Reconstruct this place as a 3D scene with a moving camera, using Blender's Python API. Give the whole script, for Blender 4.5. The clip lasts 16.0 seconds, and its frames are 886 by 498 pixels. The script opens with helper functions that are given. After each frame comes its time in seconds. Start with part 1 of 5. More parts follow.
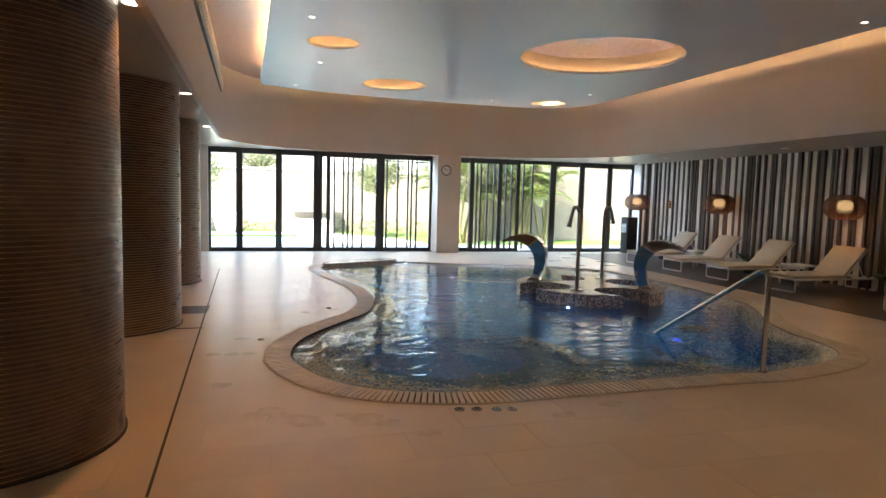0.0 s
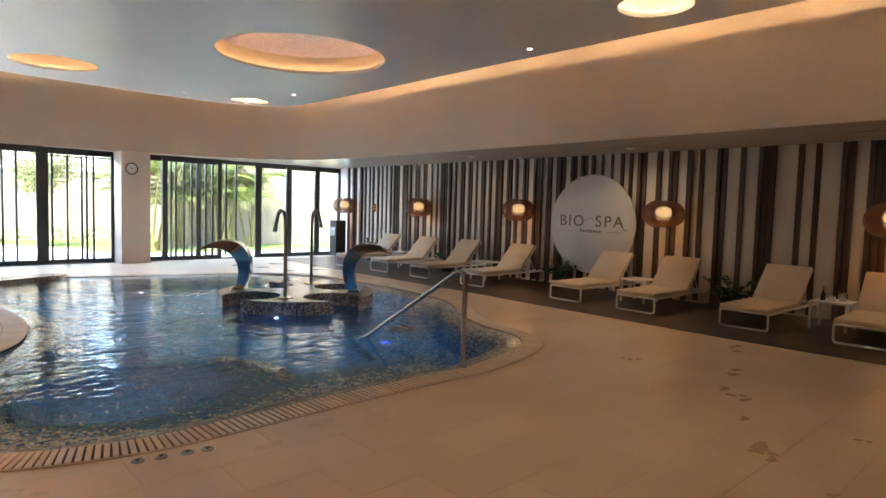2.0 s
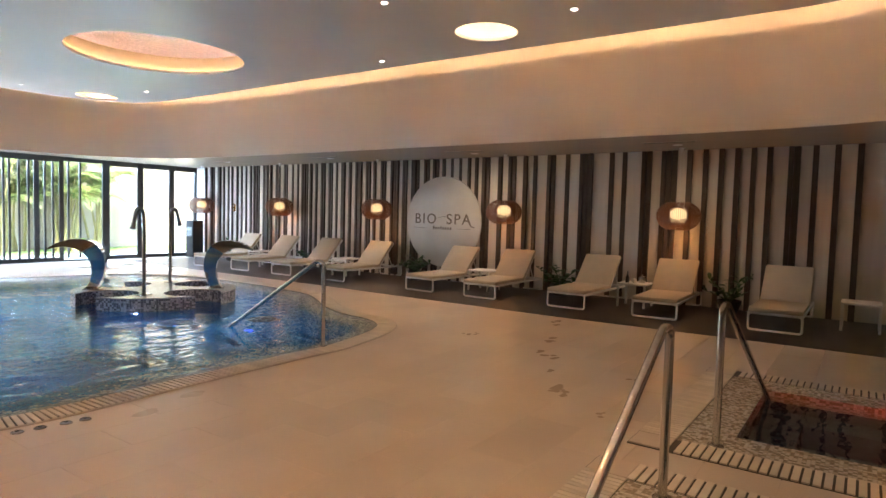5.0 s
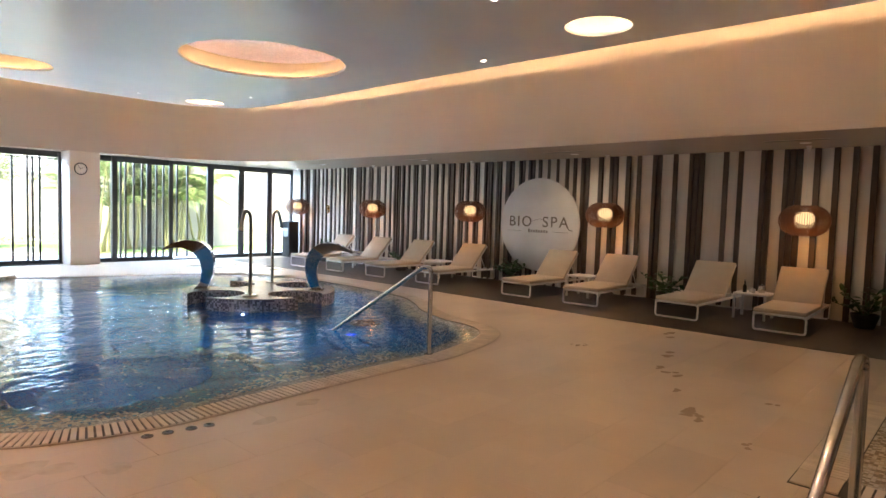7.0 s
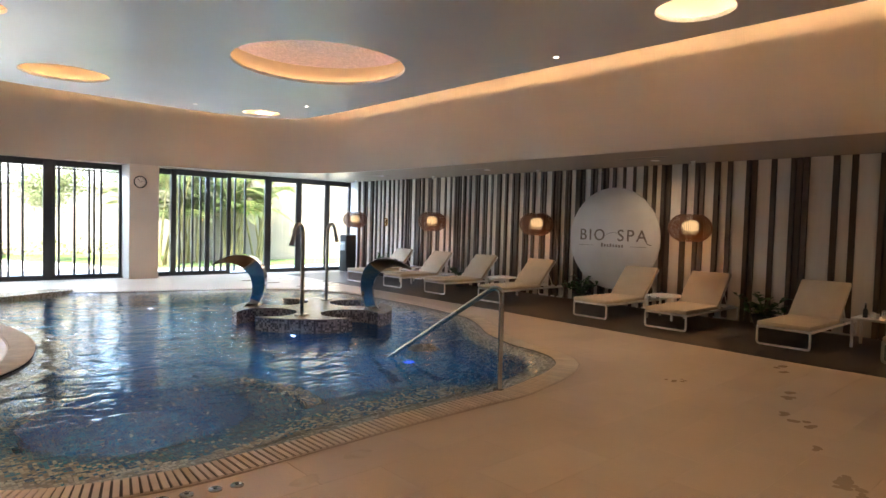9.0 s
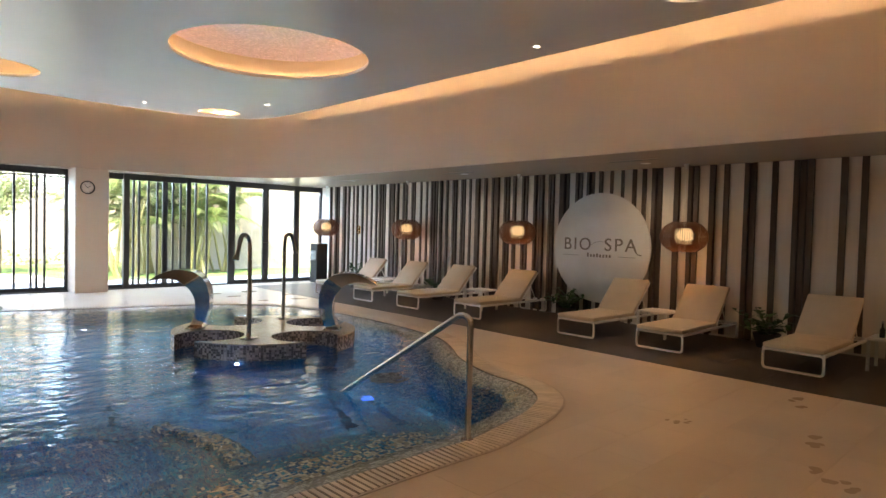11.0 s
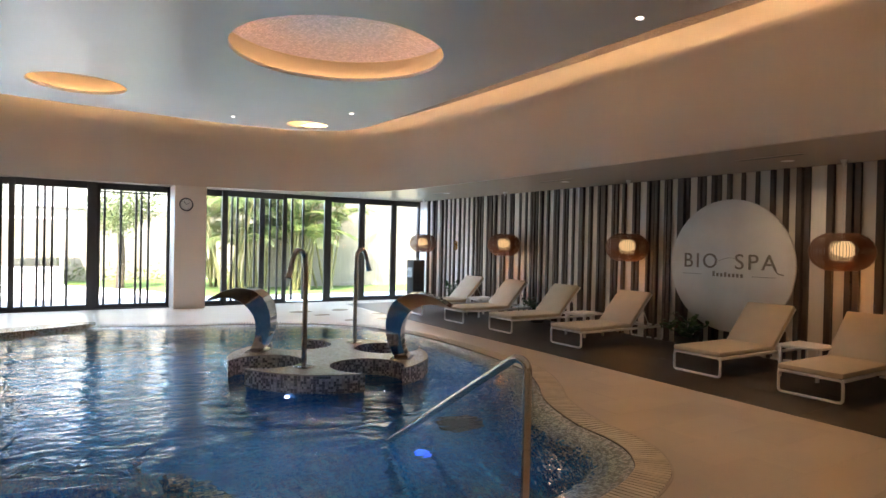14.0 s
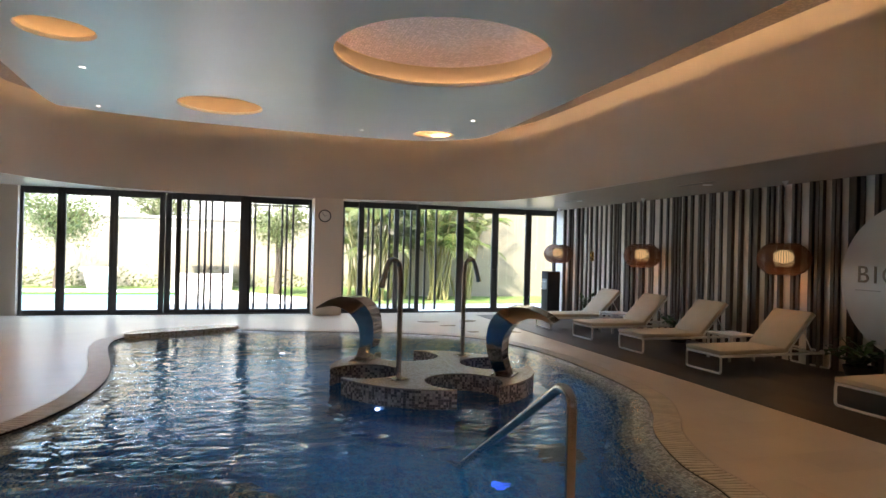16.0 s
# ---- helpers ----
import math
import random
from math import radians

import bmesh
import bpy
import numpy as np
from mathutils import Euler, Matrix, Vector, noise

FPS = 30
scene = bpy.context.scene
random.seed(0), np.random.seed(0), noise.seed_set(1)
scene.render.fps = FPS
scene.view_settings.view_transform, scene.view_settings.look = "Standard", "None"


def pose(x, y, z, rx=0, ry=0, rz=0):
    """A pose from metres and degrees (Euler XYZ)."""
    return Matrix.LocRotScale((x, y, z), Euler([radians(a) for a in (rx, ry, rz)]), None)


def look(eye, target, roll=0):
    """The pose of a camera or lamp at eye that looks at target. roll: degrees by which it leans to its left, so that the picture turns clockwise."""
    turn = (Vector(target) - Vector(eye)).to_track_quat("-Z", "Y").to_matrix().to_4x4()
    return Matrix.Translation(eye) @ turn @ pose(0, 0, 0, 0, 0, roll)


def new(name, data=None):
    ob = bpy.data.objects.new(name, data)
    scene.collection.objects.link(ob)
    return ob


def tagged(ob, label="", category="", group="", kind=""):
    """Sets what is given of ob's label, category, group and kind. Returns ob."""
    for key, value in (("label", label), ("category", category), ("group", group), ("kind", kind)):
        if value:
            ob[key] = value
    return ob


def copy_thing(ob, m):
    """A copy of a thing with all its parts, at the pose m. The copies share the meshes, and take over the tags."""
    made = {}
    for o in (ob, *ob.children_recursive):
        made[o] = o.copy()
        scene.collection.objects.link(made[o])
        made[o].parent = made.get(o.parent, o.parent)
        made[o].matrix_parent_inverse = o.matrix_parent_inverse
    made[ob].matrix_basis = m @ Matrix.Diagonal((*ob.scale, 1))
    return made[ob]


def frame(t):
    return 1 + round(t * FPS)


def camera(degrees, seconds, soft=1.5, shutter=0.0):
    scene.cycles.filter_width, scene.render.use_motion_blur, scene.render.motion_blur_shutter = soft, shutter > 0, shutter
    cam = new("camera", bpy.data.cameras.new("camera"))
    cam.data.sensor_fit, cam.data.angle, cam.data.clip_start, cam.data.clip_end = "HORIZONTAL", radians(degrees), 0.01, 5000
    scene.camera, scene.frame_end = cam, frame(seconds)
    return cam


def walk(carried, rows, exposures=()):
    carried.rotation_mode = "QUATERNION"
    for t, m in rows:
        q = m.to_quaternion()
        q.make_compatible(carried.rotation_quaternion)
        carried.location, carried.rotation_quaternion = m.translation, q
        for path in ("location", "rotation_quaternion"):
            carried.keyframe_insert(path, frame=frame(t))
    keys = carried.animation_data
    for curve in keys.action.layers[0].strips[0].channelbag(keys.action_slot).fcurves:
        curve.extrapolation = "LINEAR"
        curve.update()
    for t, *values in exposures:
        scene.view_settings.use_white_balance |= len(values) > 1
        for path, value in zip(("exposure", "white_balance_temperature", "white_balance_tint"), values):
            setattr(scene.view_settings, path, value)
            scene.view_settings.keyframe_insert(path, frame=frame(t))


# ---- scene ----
cam = camera(72.0, 16.0)
PATH = [
    (0, (0.693, 0.77, 1.478), (1.237, 2.688, 1.31), 1.5),
    (0.5, (0.762, 0.913, 1.459), (1.428, 2.792, 1.301), 1.6),
    (1, (0.838, 1.121, 1.443), (1.713, 2.914, 1.303), 1.8),
    (1.5, (0.912, 1.229, 1.453), (2.06, 2.861, 1.319), 1.8),
    (2, (0.944, 1.098, 1.485), (2.292, 2.57, 1.352), 1.6),
    (2.5, (0.895, 0.985, 1.465), (2.421, 2.271, 1.347), 1.6),
    (3, (0.897, 0.870, 1.455), (2.512, 2.043, 1.336), 1.6),
    (3.5, (0.884, 0.750, 1.441), (2.518, 1.899, 1.322), 1.6),
    (5.8, (0.256, 0.436, 1.421), (1.896, 1.576, 1.308), 1.5),
    (6, (0.287, 0.447, 1.426), (1.897, 1.63, 1.314), 1.8),
    (6.5, (0.33, 0.675, 1.442), (1.838, 1.982, 1.324), 1.7),
    (7, (0.426, 0.875, 1.46), (1.903, 2.219, 1.339), 1.7),
    (7.5, (0.589, 1.031, 1.465), (2.05, 2.392, 1.348), 1.6),
    (8, (0.752, 1.208, 1.441), (2.14, 2.644, 1.338), 1.6),
    (8.5, (0.836, 1.402, 1.454), (2.19, 2.871, 1.364), 1.7),
    (9, (0.955, 1.54, 1.448), (2.299, 3.019, 1.365), 1.6),
    (11.5, (1.948, 2.263, 1.516), (3.337, 3.7, 1.458), 1.4),
    (12, (2.114, 2.409, 1.51), (3.508, 3.843, 1.458), 1.4),
    (12.5, (2.296, 2.529, 1.502), (3.691, 3.961, 1.458), 1.5),
    (13, (2.516, 2.567, 1.513), (3.898, 4.013, 1.479), 1.3),
    (13.5, (2.633, 2.612, 1.501), (3.858, 4.193, 1.474), 1.1),
    (14, (2.832, 2.696, 1.492), (3.908, 4.382, 1.474), 1.2),
    (14.5, (2.996, 2.708, 1.491), (3.98, 4.449, 1.479), 1.2),
    (15, (3.217, 2.716, 1.51), (4.093, 4.514, 1.503), 1.0),
    (15.5, (3.358, 2.756, 1.502), (4.093, 4.616, 1.5), 1.2),
    (16, (3.562, 2.783, 1.486), (4.172, 4.688, 1.493), 1.4),
]
EXPOSURES = [(0, 3.05, 6750, 10), (1.5, 3.13, 6750, 10), (2.5, 3.87, 6760, 10), (3.5, 4.07, 6310, 10), (7, 3.99, 6360, 10), (9, 3.56, 6640, 10), (12.5, 3.59, 6930, 10), (13.5, 3.59, 6830, 10), (14, 3.31, 6650, 10), (15, 3.03, 6750, 10), (16, 2.74, 6850, 10)]
walk(cam, [(t, look(eye, target, roll)) for t, eye, target, roll in PATH], EXPOSURES)

# ---- light ----
from mathutils.geometry import tessellate_polygon

DAY_WATTS = 80.0
SUN_EL, SUN_AZ = 58.0, 215.0  # azimuth clockwise from +y
world = bpy.data.worlds.new("sky")
scene.world = world
world.use_nodes = True
wt = world.node_tree
sky = wt.nodes.new("ShaderNodeTexSky")
sky.sky_type, sky.sun_disc = "NISHITA", False
sky.sun_elevation, sky.sun_rotation = radians(SUN_EL), radians(SUN_AZ)
wt.links.new(sky.outputs[0], wt.nodes["Background"].inputs[0])
wt.nodes["Background"].inputs[1].default_value = 0.15
sun = new("sun", bpy.data.lights.new("sun", "SUN"))
sun.data.energy, sun.data.angle, sun.data.color = 3.2, radians(0.5), (1.0, 0.95, 0.86)
_e, _a = radians(SUN_EL), radians(SUN_AZ)
sun.matrix_world = look((math.sin(_a) * math.cos(_e) * 40, math.cos(_a) * math.cos(_e) * 40, math.sin(_e) * 40), (0, 0, 0))

# area lamps added out of sight above the two glazed fronts, boosting the sky's light
for x, w in ((2.0, 5.4), (8.4, 5.2)):
    day = new("window_sky_fill", bpy.data.lights.new("window_sky_fill", "AREA"))
    day.data.shape, day.data.size, day.data.size_y = "RECTANGLE", w, 0.7
    day.data.energy, day.data.color = DAY_WATTS, (0.48, 0.69, 1.0)
    day.matrix_world = look((x, 17.65, 2.95), (x, 13.2, 0.2))

WARM = (1.0, 0.61, 0.30)
COVE_POWER, RING_POWER = 36.0, 3.2
SPOT_WATTS, PENDANT_WATTS, POOL_FILL_WATTS = 12.0, 0.4, 1.7

# ---- materials ----
MATS = {}


def mat(name, color, rough=0.5, metal=0.0, color2=None, scale=6.0, bump=0.0, bump_scale=60.0, spread=0.5, spec=0.5,
        emit=0.0, emit_color=None, coat=0.0, rough2=None, stretch=(1, 1, 1), random=0.0, detail=6.0):
    """A node material: two colours mixed by broad noise, fine grain in relief and roughness, optional change from piece to piece."""
    if name in MATS:
        return MATS[name]
    m = bpy.data.materials.new(name)
    m.use_nodes = True
    t = m.node_tree
    b = t.nodes["Principled BSDF"]
    b.inputs["Roughness"].default_value, b.inputs["Metallic"].default_value = rough, metal
    b.inputs["Specular IOR Level"].default_value = spec
    b.inputs["Coat Weight"].default_value = coat
    b.inputs["Coat Roughness"].default_value = 0.15
    mp = t.nodes.new("ShaderNodeMapping")
    mp.inputs["Scale"].default_value = stretch
    geo = t.nodes.new("ShaderNodeNewGeometry")
    t.links.new(geo.outputs["Position"], mp.inputs[0])
    n = t.nodes.new("ShaderNodeTexNoise")
    n.inputs["Scale"].default_value, n.inputs["Detail"].default_value = scale, detail
    t.links.new(mp.outputs[0], n.inputs["Vector"])
    ramp = t.nodes.new("ShaderNodeMapRange")
    ramp.inputs[1].default_value, ramp.inputs[2].default_value = 0.5 - spread / 2, 0.5 + spread / 2
    t.links.new(n.outputs[0], ramp.inputs[0])
    mix = t.nodes.new("ShaderNodeMix")
    mix.data_type = "RGBA"
    c2 = color2 or tuple(c * 0.86 for c in color)
    mix.inputs[6].default_value, mix.inputs[7].default_value = (*color, 1), (*c2, 1)
    t.links.new(ramp.outputs[0], mix.inputs[0])
    out = mix.outputs[2]
    if random:
        info = t.nodes.new("ShaderNodeObjectInfo")
        hsv = t.nodes.new("ShaderNodeHueSaturation")
        mr = t.nodes.new("ShaderNodeMapRange")
        mr.inputs[3].default_value, mr.inputs[4].default_value = 1 - random, 1 + random
        t.links.new(info.outputs["Random"], mr.inputs[0])
        t.links.new(mr.outputs[0], hsv.inputs["Value"])
        t.links.new(out, hsv.inputs["Color"])
        out = hsv.outputs[0]
    t.links.new(out, b.inputs["Base Color"])
    if rough2 is not None:
        rr = t.nodes.new("ShaderNodeMapRange")
        rr.inputs[1].default_value, rr.inputs[2].default_value = 0.3, 0.7
        rr.inputs[3].default_value, rr.inputs[4].default_value = rough, rough2
        n3 = t.nodes.new("ShaderNodeTexNoise")
        n3.inputs["Scale"].default_value, n3.inputs["Detail"].default_value = scale * 0.6, 3
        t.links.new(mp.outputs[0], n3.inputs["Vector"])
        t.links.new(n3.outputs[0], rr.inputs[0])
        rough_out = rr.outputs[0]
        if random:
            rm = t.nodes.new("ShaderNodeMapRange")
            rm.inputs[3].default_value, rm.inputs[4].default_value = 0.92, 1.1
            t.links.new(info.outputs["Random"], rm.inputs[0])
            ml = t.nodes.new("ShaderNodeMath")
            ml.operation = "MULTIPLY"
            t.links.new(rough_out, ml.inputs[0])
            t.links.new(rm.outputs[0], ml.inputs[1])
            rough_out = ml.outputs[0]
        t.links.new(rough_out, b.inputs["Roughness"])
    if bump:
        n2 = t.nodes.new("ShaderNodeTexNoise")
        n2.inputs["Scale"].default_value, n2.inputs["Detail"].default_value = bump_scale, 4
        t.links.new(mp.outputs[0], n2.inputs["Vector"])
        bp = t.nodes.new("ShaderNodeBump")
        bp.inputs["Strength"].default_value, bp.inputs["Distance"].default_value = bump, 0.01
        t.links.new(n2.outputs[0], bp.inputs["Height"])
        t.links.new(bp.outputs[0], b.inputs["Normal"])
    if emit:
        b.inputs["Emission Strength"].default_value = emit
        b.inputs["Emission Color"].default_value = (*(emit_color or color), 1)
    MATS[name] = m
    return m


def mosaic(name, colors, tile=0.025, grout=(0.35, 0.33, 0.3), rough=0.25, bump=0.5, blend=None):
    """Square glass tesserae: each cell takes one of the colours at random, with grout lines between, on any face.
    blend: a second set of colours, laid in the share that the mesh attribute tile_share gives."""
    m = bpy.data.materials.new(name)
    m.use_nodes = True
    t = m.node_tree
    b = t.nodes["Principled BSDF"]
    b.inputs["Roughness"].default_value = rough
    geo = t.nodes.new("ShaderNodeNewGeometry")
    scl = t.nodes.new("ShaderNodeVectorMath")
    scl.operation = "SCALE"
    scl.inputs[3].default_value = 1 / tile
    t.links.new(geo.outputs["Position"], scl.inputs[0])
    off = t.nodes.new("ShaderNodeVectorMath")
    off.inputs[1].default_value = (0.137, 0.211, 0.317)
    t.links.new(scl.outputs[0], off.inputs[0])
    fl = t.nodes.new("ShaderNodeVectorMath")
    fl.operation = "FLOOR"
    t.links.new(off.outputs[0], fl.inputs[0])
    wn = t.nodes.new("ShaderNodeTexWhiteNoise")
    t.links.new(fl.outputs[0], wn.inputs["Vector"])
    cr = t.nodes.new("ShaderNodeValToRGB")
    cr.color_ramp.interpolation = "CONSTANT"
    for i, c in enumerate(colors):
        e = cr.color_ramp.elements[i] if i < 2 else cr.color_ramp.elements.new(0.5)
        e.position, e.color = i / len(colors), (*c, 1)
    t.links.new(wn.outputs["Value"], cr.inputs[0])
    tiles_out = cr.outputs[0]
    if blend:
        cr2 = t.nodes.new("ShaderNodeValToRGB")
        cr2.color_ramp.interpolation = "CONSTANT"
        for i, c in enumerate(blend):
            e = cr2.color_ramp.elements[i] if i < 2 else cr2.color_ramp.elements.new(0.5)
            e.position, e.color = i / len(blend), (*c, 1)
        t.links.new(wn.outputs["Value"], cr2.inputs[0])
        sep = t.nodes.new("ShaderNodeSeparateColor")
        t.links.new(wn.outputs["Color"], sep.inputs[0])
        at = t.nodes.new("ShaderNodeAttribute")
        at.attribute_name = "tile_share"
        pick = t.nodes.new("ShaderNodeMath")
        pick.operation = "LESS_THAN"
        t.links.new(sep.outputs[1], pick.inputs[0])
        t.links.new(at.outputs["Fac"], pick.inputs[1])
        lay = t.nodes.new("ShaderNodeMix")
        lay.data_type = "RGBA"
        t.links.new(pick.outputs[0], lay.inputs[0])
        t.links.new(cr.outputs[0], lay.inputs[6])
        t.links.new(cr2.outputs[0], lay.inputs[7])
        tiles_out = lay.outputs[2]
    # a joint lies where a coordinate that runs along the face nears a cell's edge
    fr = t.nodes.new("ShaderNodeVectorMath")
    fr.operation = "FRACTION"
    t.links.new(off.outputs[0], fr.inputs[0])
    sub = t.nodes.new("ShaderNodeVectorMath")
    sub.operation = "SUBTRACT"
    sub.inputs[1].default_value = (0.5, 0.5, 0.5)
    t.links.new(fr.outputs[0], sub.inputs[0])
    ab = t.nodes.new("ShaderNodeVectorMath")
    ab.operation = "ABSOLUTE"
    t.links.new(sub.outputs[0], ab.inputs[0])
    nab = t.nodes.new("ShaderNodeVectorMath")
    nab.operation = "ABSOLUTE"
    t.links.new(geo.outputs["True Normal"], nab.inputs[0])
    s1, s2 = t.nodes.new("ShaderNodeSeparateXYZ"), t.nodes.new("ShaderNodeSeparateXYZ")
    t.links.new(ab.outputs[0], s1.inputs[0])
    t.links.new(nab.outputs[0], s2.inputs[0])
    last = None
    for i in range(3):
        gt = t.nodes.new("ShaderNodeMath")
        gt.operation = "GREATER_THAN"
        gt.inputs[1].default_value = 0.44
        t.links.new(s1.outputs[i], gt.inputs[0])
        lt = t.nodes.new("ShaderNodeMath")
        lt.operation = "LESS_THAN"
        lt.inputs[1].default_value = 0.8
        t.links.new(s2.outputs[i], lt.inputs[0])
        mu = t.nodes.new("ShaderNodeMath")
        mu.operation = "MULTIPLY"
        t.links.new(gt.outputs[0], mu.inputs[0])
        t.links.new(lt.outputs[0], mu.inputs[1])
        if last:
            mx = t.nodes.new("ShaderNodeMath")
            mx.operation = "MAXIMUM"
            t.links.new(last, mx.inputs[0])
            t.links.new(mu.outputs[0], mx.inputs[1])
            last = mx.outputs[0]
        else:
            last = mu.outputs[0]
    mix = t.nodes.new("ShaderNodeMix")
    mix.data_type = "RGBA"
    mix.inputs[7].default_value = (*grout, 1)
    t.links.new(last, mix.inputs[0])
    t.links.new(tiles_out, mix.inputs[6])
    t.links.new(mix.outputs[2], b.inputs["Base Color"])
    bp = t.nodes.new("ShaderNodeBump")
    bp.invert = True
    bp.inputs["Strength"].default_value, bp.inputs["Distance"].default_value = bump, 0.003
    t.links.new(last, bp.inputs["Height"])
    t.links.new(bp.outputs[0], b.inputs["Normal"])
    MATS[name] = m
    return m


def glass(name, rough=0.0, ior=1.45, color=(1, 1, 1), thin=True, waves=0.0):
    m = bpy.data.materials.new(name)
    m.use_nodes = True
    t = m.node_tree
    b = t.nodes["Principled BSDF"]
    b.inputs["Base Color"].default_value = (*color, 1)
    b.inputs["Transmission Weight"].default_value, b.inputs["Roughness"].default_value, b.inputs["IOR"].default_value = 1.0, rough, ior
    if waves:
        geo = t.nodes.new("ShaderNodeNewGeometry")
        hs = []
        for sc, w in ((1.3, 0.5), (4.6, 0.7), (10.0, 0.34)):
            mp = t.nodes.new("ShaderNodeMapping")
            mp.inputs["Scale"].default_value = (0.6, 1.25, 1)
            mp.inputs["Rotation"].default_value = (0, 0, 0.5)
            t.links.new(geo.outputs["Position"], mp.inputs[0])
            n = t.nodes.new("ShaderNodeTexNoise")
            n.inputs["Scale"].default_value, n.inputs["Detail"].default_value, n.inputs["Distortion"].default_value = sc, 0.8, 0.5
            t.links.new(mp.outputs[0], n.inputs["Vector"])
            mu = t.nodes.new("ShaderNodeMath")
            mu.operation = "MULTIPLY"
            mu.inputs[1].default_value = w
            t.links.new(n.outputs[0], mu.inputs[0])
            hs.append(mu.outputs[0])
        ad = t.nodes.new("ShaderNodeMath")
        t.links.new(hs[0], ad.inputs[0])
        t.links.new(hs[1], ad.inputs[1])
        ad2 = t.nodes.new("ShaderNodeMath")
        t.links.new(ad.outputs[0], ad2.inputs[0])
        t.links.new(hs[2], ad2.inputs[1])
        far = t.nodes.new("ShaderNodeVectorMath")
        far.operation = "DISTANCE"
        far.inputs[1].default_value = (4.2, 10.6, 0.0)
        t.links.new(geo.outputs["Position"], far.inputs[0])
        calm = t.nodes.new("ShaderNodeMapRange")
        calm.inputs[1].default_value, calm.inputs[2].default_value, calm.inputs[3].default_value, calm.inputs[4].default_value = 2.5, 5.2, 1.15, 0.4
        t.links.new(far.outputs["Value"], calm.inputs[0])
        ad = t.nodes.new("ShaderNodeMath")
        ad.operation = "MULTIPLY"
        t.links.new(ad2.outputs[0], ad.inputs[0])
        t.links.new(calm.outputs[0], ad.inputs[1])
        bp = t.nodes.new("ShaderNodeBump")
        bp.inputs["Strength"].default_value, bp.inputs["Distance"].default_value = 1.0, waves
        t.links.new(ad.outputs[0], bp.inputs["Height"])
        t.links.new(bp.outputs[0], b.inputs["Normal"])
    MATS[name] = m
    return m


def glow(name, color, strength):
    return mat(name, color, emit=strength, emit_color=color)


M_TILE = mat("stone_tile", (0.61, 0.515, 0.41), 0.28, color2=(0.51, 0.42, 0.325), scale=1.2, spread=0.55, bump=0.12, bump_scale=45, random=0.05)
M_GROUT = mat("grout", (0.52, 0.44, 0.355), 0.45, bump=0.3, scale=20)
M_DARKTILE = mat("dark_deck_tile", (0.052, 0.037, 0.028), 0.36, color2=(0.042, 0.030, 0.023), scale=3, stretch=(1, 8, 1), bump=0.15, bump_scale=40, random=0.05)
M_DARKGROUT = mat("dark_grout", (0.03, 0.024, 0.02), 0.9)
M_FASCIA = mat("beige_plaster", (0.53, 0.465, 0.385), 0.6, color2=(0.50, 0.435, 0.36), scale=0.8, bump=0.06, bump_scale=120)
M_SOFFIT = mat("soffit_paint", (0.62, 0.55, 0.47), 0.22, color2=(0.62, 0.55, 0.47), scale=0.7, bump=0.04, bump_scale=150)
M_PANEL = mat("grey_ceiling_panel", (0.84, 0.84, 0.83), 0.38, spec=0.9, color2=(0.75, 0.76, 0.74), scale=0.6, bump=0.03, bump_scale=160)
M_WHITE = mat("white_plaster", (0.78, 0.75, 0.69), 0.7, color2=(0.72, 0.69, 0.63), scale=1.2, bump=0.08, bump_scale=80)
M_POST = mat("post_plaster", (0.68, 0.60, 0.51), 0.6, color2=(0.64, 0.56, 0.47), scale=1.2, bump=0.06, bump_scale=90)
M_BOARD = mat("pale_wall_board", (0.78, 0.72, 0.64), 0.32, color2=(0.70, 0.635, 0.55), scale=2.2, stretch=(1, 6, 0.5), bump=0.1, bump_scale=70)
M_BATTEN = mat("dark_wood_batten", (0.10, 0.072, 0.052), 0.45, color2=(0.065, 0.045, 0.033), scale=5, stretch=(4, 4, 0.4), bump=0.15, bump_scale=60, random=0.18)
M_FRAME = mat("dark_aluminium", (0.06, 0.058, 0.057), 0.4, metal=0.2, color2=(0.05, 0.048, 0.047), scale=4, bump=0.03)
M_SLAT = mat("grating_slat", (0.70, 0.63, 0.52), 0.45, color2=(0.58, 0.51, 0.41), scale=9, bump=0.15, random=0.10)
M_CHANNEL = mat("drain_channel", (0.05, 0.043, 0.036), 0.7)
M_STEEL = mat("polished_steel", (0.76, 0.75, 0.73), 0.05, metal=1.0, color2=(0.66, 0.64, 0.61), scale=12, rough2=0.09)
M_BRUSHED = mat("brushed_steel", (0.62, 0.60, 0.57), 0.24, metal=1.0, scale=10, stretch=(1, 1, 8), bump=0.05, rough2=0.18)
M_ENAMEL = mat("white_enamel", (0.80, 0.78, 0.74), 0.35, color2=(0.74, 0.72, 0.68), scale=8, bump=0.03)
M_CUSHION = mat("beige_cushion", (0.60, 0.51, 0.38), 0.75, color2=(0.54, 0.455, 0.335), scale=5, bump=0.25, bump_scale=260)
M_WICKER = mat("brown_wicker", (0.23, 0.092, 0.040), 0.5, color2=(0.13, 0.05, 0.022), scale=40, bump=0.4, bump_scale=90, random=0.15)
M_SIGN = mat("white_sign_board", (0.86, 0.84, 0.80), 0.35, color2=(0.70, 0.67, 0.62), scale=1.5, bump=0.03)
M_LETTER = mat("grey_bronze_letter", (0.27, 0.225, 0.175), 0.4, metal=0.5, scale=30)
M_POT = mat("dark_clay_pot", (0.05, 0.045, 0.04), 0.5, scale=14, bump=0.2)
M_SOIL = mat("soil", (0.04, 0.028, 0.02), 0.95, scale=30, bump=0.6)
